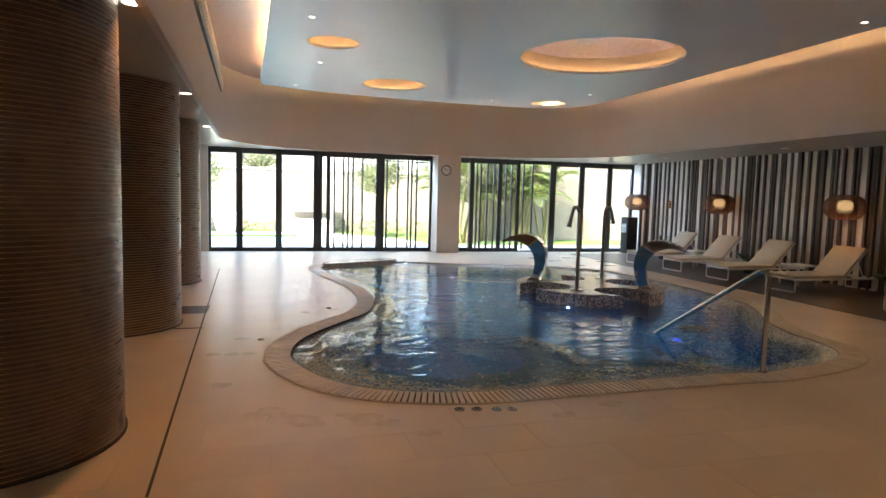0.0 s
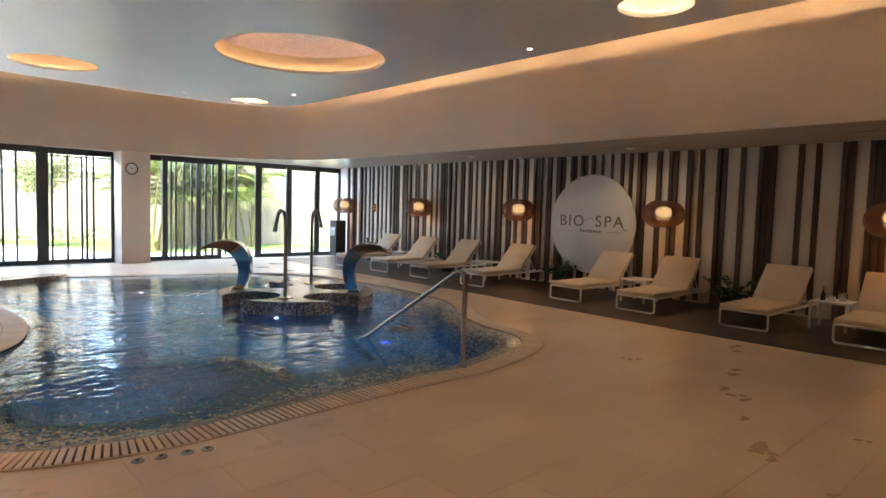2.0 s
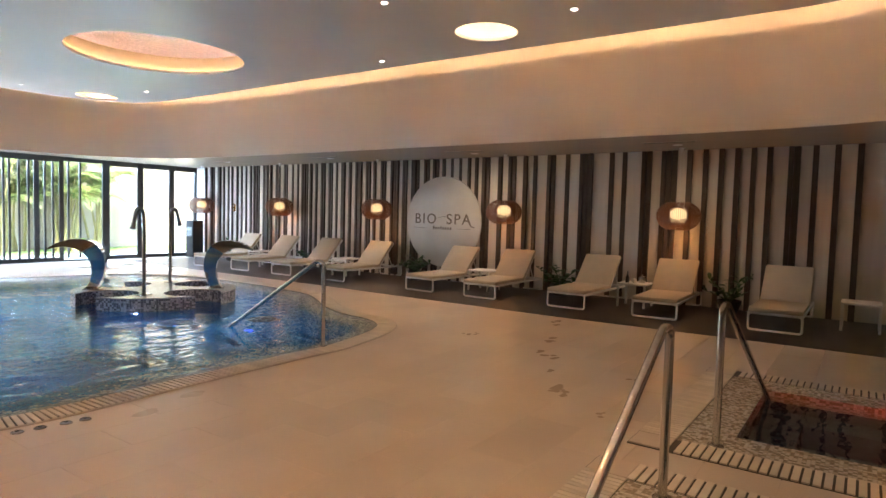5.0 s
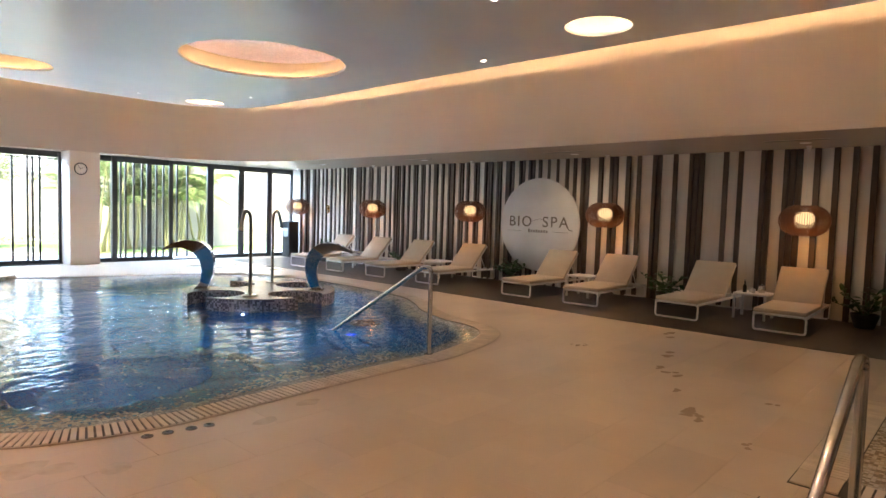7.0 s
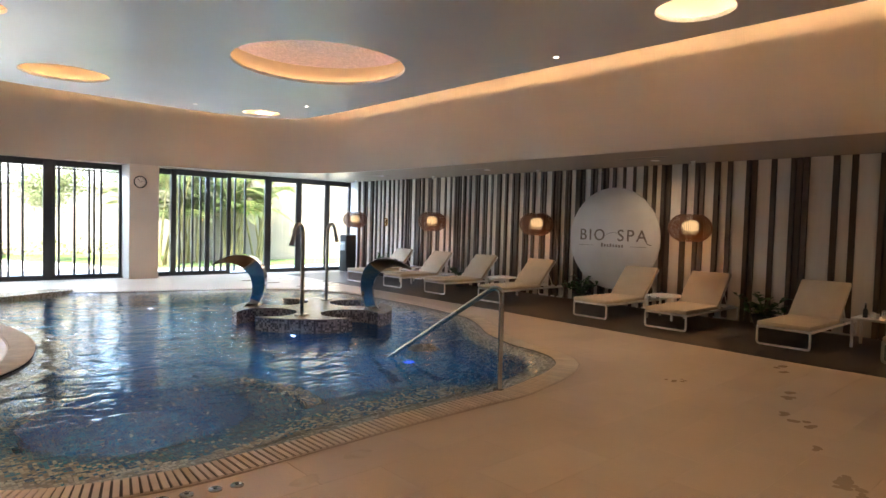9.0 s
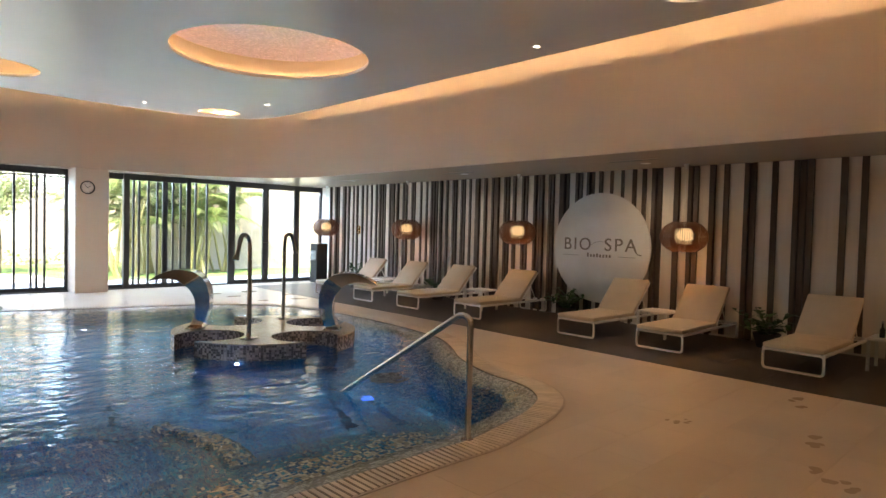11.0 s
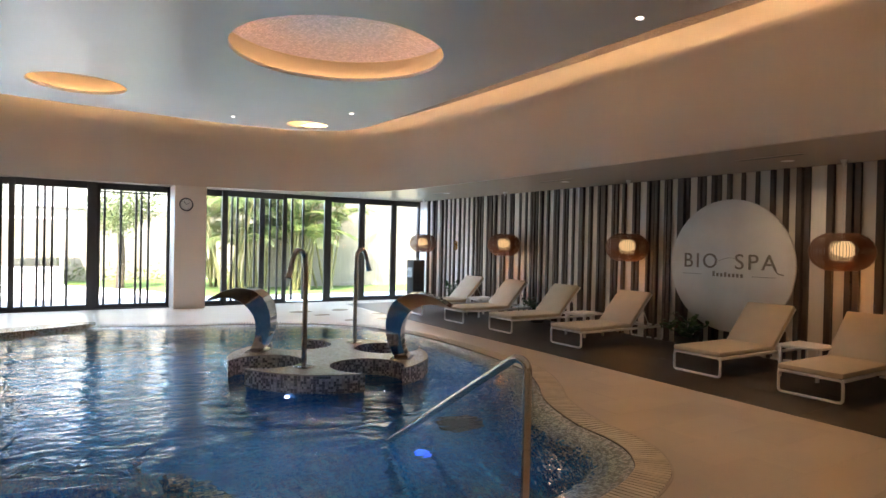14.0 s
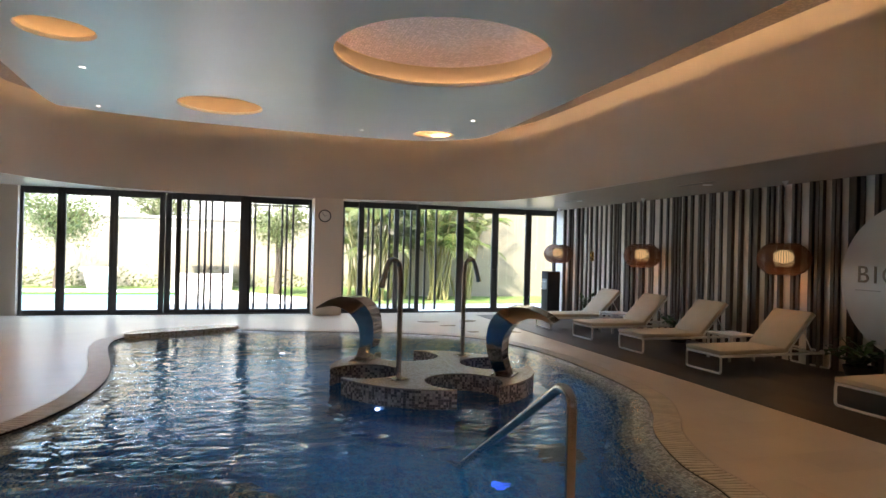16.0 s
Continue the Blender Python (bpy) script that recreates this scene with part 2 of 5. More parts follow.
M_LEAF = mat("dark_green_leaf", (0.035, 0.085, 0.025), 0.35, color2=(0.06, 0.12, 0.03), scale=14, random=0.25)
M_PALM = mat("palm_leaf", (0.055, 0.11, 0.02), 0.5, color2=(0.13, 0.16, 0.035), scale=4, random=0.25)
M_CANE = mat("palm_cane", (0.25, 0.21, 0.08), 0.6, color2=(0.17, 0.16, 0.06), scale=12, bump=0.3)
M_BARK = mat("tree_bark", (0.12, 0.09, 0.06), 0.9, color2=(0.07, 0.05, 0.035), scale=12, bump=0.8)
M_TREELEAF = mat("tree_leaf", (0.09, 0.12, 0.035), 0.5, color2=(0.13, 0.15, 0.05), scale=3)
M_LAWN = mat("lawn", (0.09, 0.16, 0.03), 0.9, color2=(0.14, 0.21, 0.05), scale=2.5, bump=0.8, bump_scale=90)
M_PAVE = mat("pale_paving", (0.80, 0.77, 0.71), 0.7, color2=(0.73, 0.70, 0.64), scale=1.5, bump=0.15)
M_GARDENWALL = mat("garden_wall_render", (0.36, 0.315, 0.245), 0.8, color2=(0.33, 0.285, 0.22), scale=0.8, bump=0.2)
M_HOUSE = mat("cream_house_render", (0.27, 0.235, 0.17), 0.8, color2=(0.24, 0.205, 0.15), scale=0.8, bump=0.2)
M_CLOCKFACE = mat("clock_face", (0.75, 0.73, 0.68), 0.4)
M_BLACK = mat("black_plastic", (0.02, 0.02, 0.02), 0.4, scale=8)
M_GREY = mat("grey_plastic", (0.35, 0.36, 0.36), 0.4, scale=8)
M_POOLTURQ = mat("turquoise_pool_lining", (0.12, 0.50, 0.58), 0.3, scale=3)
M_RIM = mosaic("pale_mosaic", [(0.62, 0.58, 0.50), (0.50, 0.44, 0.35), (0.30, 0.25, 0.19), (0.64, 0.60, 0.53), (0.42, 0.36, 0.28)], 0.023, (0.42, 0.39, 0.34))
M_BLUE = mosaic("blue_mosaic", [(0.006, 0.10, 0.30), (0.012, 0.15, 0.38), (0.005, 0.07, 0.23), (0.022, 0.20, 0.42)], 0.03, (0.08, 0.22, 0.38))
M_BASIN = mosaic("graded_pool_mosaic", [(0.54, 0.55, 0.53), (0.45, 0.45, 0.43), (0.30, 0.29, 0.27), (0.57, 0.58, 0.56), (0.39, 0.38, 0.36)], 0.025, (0.20, 0.24, 0.28),
                 blend=[(0.005, 0.13, 0.32), (0.01, 0.19, 0.41), (0.004, 0.085, 0.24), (0.018, 0.26, 0.45), (0.006, 0.15, 0.35)])
M_ISLE = mosaic("grey_mosaic", [(0.70, 0.68, 0.64), (0.17, 0.165, 0.165), (0.52, 0.50, 0.48), (0.22, 0.215, 0.22), (0.72, 0.70, 0.66), (0.36, 0.35, 0.35)], 0.026, (0.50, 0.48, 0.45))
M_ISLETOP = mosaic("light_mosaic", [(0.60, 0.56, 0.48), (0.52, 0.48, 0.40), (0.44, 0.40, 0.33), (0.62, 0.58, 0.51)], 0.02, (0.46, 0.42, 0.36))
M_COLUMN = mat("bronze_mosaic_strip", (0.19, 0.125, 0.08), 0.24, color2=(0.11, 0.07, 0.045), scale=9, stretch=(1, 1, 2.5), bump=0.25, bump_scale=70, rough2=0.4)
M_COLGROUT = mat("column_grout", (0.52, 0.42, 0.31), 0.7, scale=20)
M_CEILMOSAIC = mosaic("violet_mosaic", [(0.27, 0.22, 0.22), (0.21, 0.17, 0.185), (0.32, 0.265, 0.25), (0.24, 0.195, 0.20)], 0.03, (0.18, 0.145, 0.145), rough=0.3)
M_CAP = mosaic("pale_violet_mosaic", [(0.62, 0.55, 0.76), (0.48, 0.42, 0.62), (0.72, 0.64, 0.84), (0.55, 0.48, 0.69)], 0.035, (0.34, 0.31, 0.44), rough=0.3)
M_TUBWALL = mosaic("dark_tub_mosaic", [(0.02, 0.05, 0.08), (0.05, 0.09, 0.11), (0.015, 0.03, 0.06), (0.09, 0.13, 0.14)], 0.025, (0.05, 0.07, 0.08))
M_GLASS = glass("window_glass")
M_WATER = glass("pool_water", ior=1.33, color=(0.74, 0.95, 1.0), waves=0.023)
M_TUB = glass("tub_water", ior=1.33, color=(0.86, 0.95, 1.0), waves=0.016)
G_COVE = glow("cove_led", WARM, COVE_POWER)
G_RING = glow("ring_led", WARM, RING_POWER)
G_WHITE = glow("ring_led_white", (1.0, 0.76, 0.48), 6.5)
G_SPOT = glow("spot_lens", (1.0, 0.9, 0.75), 1.5)
G_BULB = glow("bulb_diffuser", (1.0, 0.66, 0.32), 0.085)
G_POOL = glow("pool_light_lens", (0.55, 0.65, 1.0), 1.2)
G_BLUE = glow("blue_light_lens", (0.02, 0.12, 1.0), 0.12)
G_RED = glow("red_light_lens", (1.0, 0.08, 0.03), 0.6)


# ---- mesh helpers ----
def obj(name, bm, material, smooth=False):
    me = bpy.data.meshes.new(name)
    bm.normal_update()
    bm.to_mesh(me)
    bm.free()
    for m in material if isinstance(material, (list, tuple)) else [material]:
        me.materials.append(m)
    if smooth:
        me.shade_smooth()
        me.set_sharp_from_angle(angle=radians(38))
    return new(name, me)


def part(name, bm, material, parent, label="", smooth=True):
    ob = obj(name, bm, material, smooth)
    ob.parent = parent
    return tagged(ob, label)


def structure(name, bm, material, label, smooth=False):
    return tagged(obj(name, bm, material, smooth), label, name.split("_")[0], kind="structure")


def thing(name, label, category, group="", at=(0, 0, 0), turn=0):
    e = new(name)
    e.empty_display_size = 0.1
    e.matrix_world = pose(*at, 0, 0, turn)
    return tagged(e, label, category, group)


def box(bm, x0, x1, y0, y1, z0, z1, bevel=0.0, mi=0):
    vs = [bm.verts.new((x, y, z)) for z in (z0, z1) for x, y in ((x0, y0), (x1, y0), (x1, y1), (x0, y1))]
    fs = [bm.faces.new([vs[i] for i in q]) for q in ((3, 2, 1, 0), (4, 5, 6, 7), (0, 1, 5, 4), (1, 2, 6, 5), (2, 3, 7, 6), (3, 0, 4, 7))]
    for f in fs:
        f.material_index = mi
    if bevel:
        es = {e for f in fs for e in f.edges}
        bmesh.ops.bevel(bm, geom=list(es), offset=bevel, segments=2, profile=0.5, affect="EDGES", clamp_overlap=True)
    return bm


def boxes(*specs, bevel=0.0):
    bm = bmesh.new()
    for s in specs:
        box(bm, *s, bevel=bevel)
    return bm


def tube(bm, pts, r, segs=10, closed=False, flat=1.0):
    """A round bar along points; flat squeezes it across."""
    pts = [Vector(p) for p in pts]
    rings, n = [], len(pts)
    up = None
    for i, p in enumerate(pts):
        a = pts[i - 1] if i or closed else p
        b = pts[(i + 1) % n] if i < n - 1 or closed else p
        d = (b - a).normalized()
        if up is None:
            up = Vector((0, 0, 1)) if abs(d.z) < 0.9 else Vector((1, 0, 0))
        side = d.cross(up).normalized()
        up = side.cross(d).normalized()
        rr = r[i] if isinstance(r, (list, tuple)) else r
        rings.append([bm.verts.new(p + rr * (math.cos(k * math.tau / segs) * side + flat * math.sin(k * math.tau / segs) * up)) for k in range(segs)])
    for i in range(n if closed else n - 1):
        a, b = rings[i], rings[(i + 1) % n]
        for k in range(segs):
            bm.faces.new((a[k], a[(k + 1) % segs], b[(k + 1) % segs], b[k]))
    if not closed:
        bm.faces.new(rings[0][::-1])
        bm.faces.new(rings[-1])
    return bm


def bend(pts, r, n=5):
    """Rounds the inner corners of a polyline."""
    pts = [Vector(p) for p in pts]
    out = [pts[0]]
    for a, p, b in zip(pts, pts[1:], pts[2:]):
        u, v = (a - p).normalized(), (b - p).normalized()
        k = min(r, (a - p).length * 0.49, (b - p).length * 0.49)
        s, e = p + u * k, p + v * k
        out += [s.lerp(p, i / n).lerp(p.lerp(e, i / n), i / n) for i in range(n + 1)]
    return out + [pts[-1]]


def lathe(bm, profile, segs=32, at=(0, 0), a0=0.0):
    rings = []
    for r, z in profile:
        rings.append([bm.verts.new((at[0] + r * math.cos(a0 + k * math.tau / segs), at[1] + r * math.sin(a0 + k * math.tau / segs), z)) for k in range(segs)])
    for a, b in zip(rings, rings[1:]):
        for k in range(segs):
            bm.faces.new((a[k], a[(k + 1) % segs], b[(k + 1) % segs], b[k]))
    if profile[0][0] > 0:
        bm.faces.new(rings[0][::-1])
        bm.faces.new(rings[-1])
    return bm


def ring_loop(cx, cy, r, n=48):
    return [(cx + r * math.cos(k * math.tau / n), cy + r * math.sin(k * math.tau / n)) for k in range(n)]


def plate(bm, loops, z0, z1, mi=0, side_mi=None, bottom=True):
    """A level slab with holes: loops[0] is its outline, the others its holes."""
    flat = [Vector((x, y, 0)) for lp in loops for x, y in lp]
    tris = tessellate_polygon([[Vector((x, y, 0)) for x, y in lp] for lp in loops])
    low, top = [[bm.verts.new((v.x, v.y, z)) for v in flat] for z in (z0, z1)]
    for a, b, c in tris:
        n = (flat[b] - flat[a]).cross(flat[c] - flat[a]).z
        if abs(n) < 1e-9:
            continue
        if n < 0:
            b, c = c, b
        bm.faces.new((top[a], top[b], top[c])).material_index = mi
        if bottom:
            bm.faces.new((low[c], low[b], low[a])).material_index = mi
    i = 0
    for k, lp in enumerate(loops):
        n = len(lp)
        area = sum(lp[j][0] * lp[(j + 1) % n][1] - lp[(j + 1) % n][0] * lp[j][1] for j in range(n))
        for j in range(n):
            a, b = i + j, i + (j + 1) % n
            if (area > 0) != (k == 0):
                a, b = b, a
            bm.faces.new((low[a], low[b], top[b], top[a])).material_index = mi if side_mi is None else side_mi
        i += n
    return bm


def spline(pts, closed=True, step=6):
    n, out = len(pts), []
    for i in range(n if closed else n - 1):
        p = [Vector(pts[(i + k) % n] if closed else pts[min(max(i + k, 0), n - 1)]) for k in (-1, 0, 1, 2)]
        for s in range(step):
            t = s / step
            v = 0.5 * (2 * p[1] + (p[2] - p[0]) * t + (2 * p[0] - 5 * p[1] + 4 * p[2] - p[3]) * t * t + (3 * p[1] - p[0] - 3 * p[2] + p[3]) * t ** 3)
            out.append((v.x, v.y))
    return out if closed else out + [tuple(pts[-1])]


def even(loop, pitch):
    """Evenly spaced places along a closed loop, each with its inward normal (loop counter-clockwise)."""
    pts = np.array(loop)
    seg = np.linalg.norm(np.roll(pts, -1, 0) - pts, axis=1)
    cum = np.r_[0, np.cumsum(seg)]
    n = max(8, round(cum[-1] / pitch))
    q = np.arange(n) * cum[-1] / n
    closed = np.vstack([pts, pts[:1]])
    xy = np.stack([np.interp(q, cum, closed[:, k]) for k in (0, 1)], 1)
    d = np.roll(xy, -1, 0) - np.roll(xy, 1, 0)
    d /= np.linalg.norm(d, axis=1)[:, None]
    return xy, np.stack([-d[:, 1], d[:, 0]], 1)


def inset(loop, dist, pitch=0.12):
    xy, nrm = even(loop, pitch)
    return [tuple(p) for p in xy + nrm * dist]


def inside(px, py, loop):
    """Whether places lie in a loop, and how far they are from it."""
    pts = np.array(loop)
    nxt = np.roll(pts, -1, 0)
    hit = np.zeros(px.shape, bool)
    best = np.full(px.shape, 1e9)
    for (x0, y0), (x1, y1) in zip(pts, nxt):
        if y0 != y1:
            hit ^= ((y0 > py) != (y1 > py)) & (px < (x1 - x0) * (py - y0) / (y1 - y0) + x0)
        dx, dy = x1 - x0, y1 - y0
        t = np.clip(((px - x0) * dx + (py - y0) * dy) / (dx * dx + dy * dy + 1e-12), 0, 1)
        best = np.minimum(best, np.hypot(px - x0 - t * dx, py - y0 - t * dy))
    return hit, best


# ---- plan ----
X0, X1, Y0, Y1 = -4.0, 11.2, -4.0, 17.0
SOFFIT, PANEL, TOP = 2.6, 3.72, 4.12
POOL = spline([(0.64, 6.5), (0.66, 6.15), (0.80, 5.72), (1.03, 5.33), (1.37, 5.05), (1.75, 4.90), (2.15, 4.82), (2.6, 4.82), (3.1, 4.84), (3.85, 4.86),
               (4.5, 4.86), (4.95, 4.85), (5.4, 4.93), (5.75, 5.01), (6.08, 5.13), (6.36, 5.3), (6.6, 5.6), (6.72, 5.95), (6.78, 6.35), (7.05, 6.98),
               (7.42, 7.5), (7.8, 8.2), (7.98, 9.2), (8.05, 10.5), (7.95, 11.6), (7.6, 12.6), (6.9, 13.3), (6.0, 13.7), (5.0, 13.95), (4.2, 14.15),
               (3.3, 14.45), (2.4, 14.35), (1.75, 13.9), (1.46, 13.35), (1.44, 12.7), (1.58, 11.9), (1.8, 10.9), (1.9, 10.1), (1.87, 9.3), (1.68, 8.54),
               (1.35, 8.03), (0.95, 7.45), (0.72, 6.95)])
GRATE = 0.24
TUBS = [(1.45, 3.92, -1.6, 1.73), (4.23, 6.75, -1.6, 1.67)]  # the two square tubs, outer edges of their gratings
VOID = [(-0.04, 5.3), (-0.31, 14.52)] + spline([(-0.31, 14.52), (0.2, 15.6), (0.96, 16.35), (1.8, 16.68), (2.7, 16.8), (4, 16.7), (5, 16.55), (6, 16.4), (7, 16.18),
        (7.9, 15.72), (8.6, 14.95), (8.95, 14.0), (9.05, 12.6), (9.1, 10), (9.12, 7), (9.1, 4), (9.1, 1.6), (8.92, 0.6), (8.5, -0.5), (7.6, -1.6), (6, -2.3),
        (3, -2.6), (1, -2.2), (0.25, -1), (0.08, 1), (0.0, 3), (-0.04, 5.3)], False)[1:-1]
VOID = VOID[::-1]
PANEL_LOOP = spline([(0.5, 13.95), (0.85, 14.32), (2.1, 14.66), (4, 14.84), (5.5, 14.9), (6.7, 14.8), (7.4, 14.45), (7.8, 14.0), (7.95, 13.2), (7.98, 11), (7.96, 8), (7.98, 5),
                     (8.0, 2.2), (8.0, 1.0), (7.85, 0.4), (7.5, -0.4), (6.5, -1.1), (3, -1.5), (1.2, -1), (0.82, 1), (0.78, 5), (0.69, 8.4), (0.58, 11.5)])[::-1]
RINGS = [(5.66, 9.52, 1.25), (3.09, 13.17, 0.65), (1.58, 10.14, 0.385), (6.92, 14.05, 0.395), (7.11, 4.56, 0.395), (7.1, 1.55, 0.40)]
# the last two are unseen, added overhead to brighten the near deck
SPOTS = [(1.5, 11.6), (1.18, 14.0), (5.55, 14.15), (7.17, 12.55), (7.6, 6.7), (1.19, 8.91), (5.62, 4.97), (6.86, 3.28), (3.2, 2.8), (1.8, -0.6)]


def ccw(loop):
    a = sum(x0 * y1 - x1 * y0 for (x0, y0), (x1, y1) in zip(loop, loop[1:] + loop[:1]))
    return loop if a > 0 else loop[::-1]


POOL, VOID, PANEL_LOOP = ccw(POOL), ccw(VOID), ccw(PANEL_LOOP)

# ---- floor bed, walls, ceilings ----
bm = bmesh.new()
tub_holes = [[(a + 0.1, c + 0.1), (b - 0.1, c + 0.1), (b - 0.1, d - 0.1), (a + 0.1, d - 0.1)] for a, b, c, d in TUBS]
plate(bm, [[(X0, Y0), (X1 + 0.2, Y0), (X1 + 0.2, Y1 + 0.2), (X0, Y1 + 0.2)], inset(POOL, 0.12)] + tub_holes, -0.3, -0.012)
floor = structure("floor", bm, M_GROUT, "beige stone tiled pool deck with wet patches")

structure("wall_back", boxes((X0 - 0.2, X1 + 0.2, Y0 - 0.2, Y0, -0.3, 4.4)), M_WHITE, "plain pale plaster wall")
structure("wall_west", boxes((X0 - 0.2, X0, Y0, Y1 + 0.2, -0.3, 4.4)), M_WHITE, "plain pale plaster wall")
wall_east = structure("wall_east", boxes((X1, X1 + 0.2, Y0, Y1 + 0.2, -0.3, 4.4)), M_BATTEN, "dark wall faced with pale boards and dark vertical battens")
structure("wall_window_side", boxes((X0, -0.803, Y1 - 0.12, Y1 + 0.2, 0, 4.4), (-0.803, X1, Y1 - 0.02, Y1 + 0.2, 2.6, 4.4)), M_POST, "beige wall beside and above the glazing")
structure("post", boxes((4.95, 5.58, 16.45, Y1 + 0.2, 0, SOFFIT), bevel=0.008), M_POST, "beige plastered post between the glazed fronts")

bm = bmesh.new()
plate(bm, [[(X0, Y0), (X1, Y0), (X1, Y1), (X0, Y1)], inset(VOID, -0.058, 0.2)], SOFFIT, SOFFIT + 0.08)
structure("ceiling_soffit", bm, M_SOFFIT, "low smooth soffit round the raised ceiling")
bm = bmesh.new()
plate(bm, [inset(VOID, -0.06, 0.2), VOID], SOFFIT - 0.003, TOP)
structure("trim_fascia", bm, M_FASCIA, "tall curved beige fascia lit from a cove", True)
bm = bmesh.new()
plate(bm, [[(X0, Y0), (X1, Y0), (X1, Y1), (X0, Y1)]], TOP, 4.4)
structure("ceiling_upper", bm, M_CEILMOSAIC, "violet mosaic upper ceiling above the panel")
bm = bmesh.new()
plate(bm, [PANEL_LOOP] + [ring_loop(x, y, r, 64) for x, y, r in RINGS], PANEL, PANEL + 0.05)
structure("ceiling_panel", bm, M_PANEL, "floating grey ceiling panel with round openings")
bm = bmesh.new()
plate(bm, [inset(PANEL_LOOP, 0.004), inset(PANEL_LOOP, 0.02)], PANEL + 0.05, PANEL + 0.085)
structure("trim_panel_lip", bm, M_PANEL, "thin upstand along the ceiling panel")

# light strip lying on the panel, behind its lip
bm = bmesh.new()
tube(bm, [(x, y, PANEL + 0.08) for x, y in inset(PANEL_LOOP, 0.11, 0.4)], 0.004, 6, True)
tagged(obj("cove_light_strip", bm, G_COVE), "warm light strip lying on the ceiling panel's edge", "light strip")
for x, y, r in RINGS:
    drum = thing("ceiling_roundel", "round lit recess opening in the grey ceiling panel", "ceiling light", "round ceiling recesses", (x, y, PANEL))
    h = 0.30
    bm = bmesh.new()
    k = r + 0.10
    lathe(bm, [(k, 0.051), (k + 0.02, 0.051), (k + 0.02, h), (k, h)], 64)
    for f in [f for f in bm.faces if len(f.verts) > 4]:
        bm.faces.remove(f)
    part("drum", bm, M_FASCIA, drum, "smooth beige drum wall")
    bm = bmesh.new()
    lathe(bm, [(0.0, h + 0.03), (k * 0.5, h + 0.025), (k * 0.85, h + 0.012), (k + 0.019, h + 0.0005)], 64)
    part("cap", bm, M_CAP if r > 1 else M_FASCIA, drum, "shallow mosaic dome" if r > 1 else "", smooth=True)
    bm = bmesh.new()
    tube(bm, [(px, py, 0.0555) for px, py in ring_loop(0, 0, r + 0.05, 48)], 0.0045, 6, True)
    part("light_ring", bm, G_WHITE if r < 0.405 and y < 6 else G_RING, drum, "warm light strip")

for x, y in SPOTS + [(-0.11, 4.93), (-0.25, 8.49), (-0.38, 12.2), (10.40, 3.0), (10.45, 6.77), (10.25, 10.45), (10.1, 14.0)]:
    z = PANEL if (x, y) in SPOTS else SOFFIT
    s = thing("downlight", "small recessed round downlight with a bright lens", "downlight", "recessed downlights", (x, y, z))
    rr = 0.035 if z == PANEL else 0.06
    bm = bmesh.new()
    lathe(bm, [(rr, -0.002), (rr + 0.012, -0.004), (rr + 0.014, 0.0), (rr, 0.0)], 20)
    for f in [f for f in bm.faces if len(f.verts) > 4]:
        bm.faces.remove(f)
    part("bezel", bm, M_ENAMEL, s, "white rim")
    bm = bmesh.new()
    lathe(bm, [(0.0, -0.0015), (rr, -0.0015)], 20)
    part("lens", bm, G_SPOT if x < 10 else M_ENAMEL, s)
    if z == PANEL or x < 12:
        lamp = new("downlight_lamp", bpy.data.lights.new("downlight_lamp", "SPOT"))
        low = z == SOFFIT
        lamp.data.energy, lamp.data.color = (10.0 if y < 6 else 5.0, (1.0, 0.48, 0.18)) if x < 0 else (1.0 if y < 5 else 2.3, (1.0, 0.74, 0.48)) if low else (SPOT_WATTS * (0.3 if y < 6 and x > 4 else 1.0), (1.0, 0.62, 0.33))
        lamp.data.spot_size, lamp.data.spot_blend = radians(150 if low and x > 0 else 110 if low else 95), 0.9
        lamp.data.shadow_soft_size = 0.03
        lamp.matrix_world = pose(x, y, z - 0.02)

# linear air grille along the top of the window-end fascia on the column side
grille = thing("air_grille", "long linear air grille with many thin blades", "air grille", at=(-0.03, 5.3, 3.62), turn=math.degrees(math.atan2(14.3 - 5.3, -0.29)))
part("backing", boxes((0.0, 8.9, -0.02, -0.012, -0.09, 0.09)), M_BLACK, grille)
part("frame", boxes((0, 8.9, -0.04, -0.0, 0.09, 0.1), (0, 8.9, -0.04, -0.0, -0.1, -0.09)), M_BLACK, grille)
bm = bmesh.new()
for i in range(61):
    box(bm, i * 0.146, i * 0.146 + 0.05, -0.075, -0.018, -0.088, 0.088)
tagged(part("blade", bm, M_ENAMEL, grille), kind="stuff")

# ---- glazing ----
def sash(win, x0, x1, y, left=0.08, right=0.08, low=0.09, high=0.14, top=2.597):
    """A glazed leaf of a window front: stiles, rails, pane."""
    f = part("window_frame", boxes((x0, x0 + left, y, y + 0.06, 0, top), (x1 - right, x1, y, y + 0.06, 0, top),
                                   (x0 + left, x1 - right, y + 0.002, y + 0.058, 0, low), (x0 + left, x1 - right, y + 0.002, y + 0.058, top - high, top), bevel=0.004), M_FRAME, win)
    p = part("pane", boxes((x0 + left - 0.005, x1 - right + 0.005, y + 0.027, y + 0.033, low - 0.005, top - high + 0.005)), M_GLASS, f)
    p.visible_shadow = False
    return f


def bars(win, xs, y, w=0.045, z0=0.05, z1=2.59):
    for x in xs:
        part("window_bar", boxes((x - w / 2, x + w / 2, y, y + 0.05, z0, z1), bevel=0.003), M_FRAME, win)


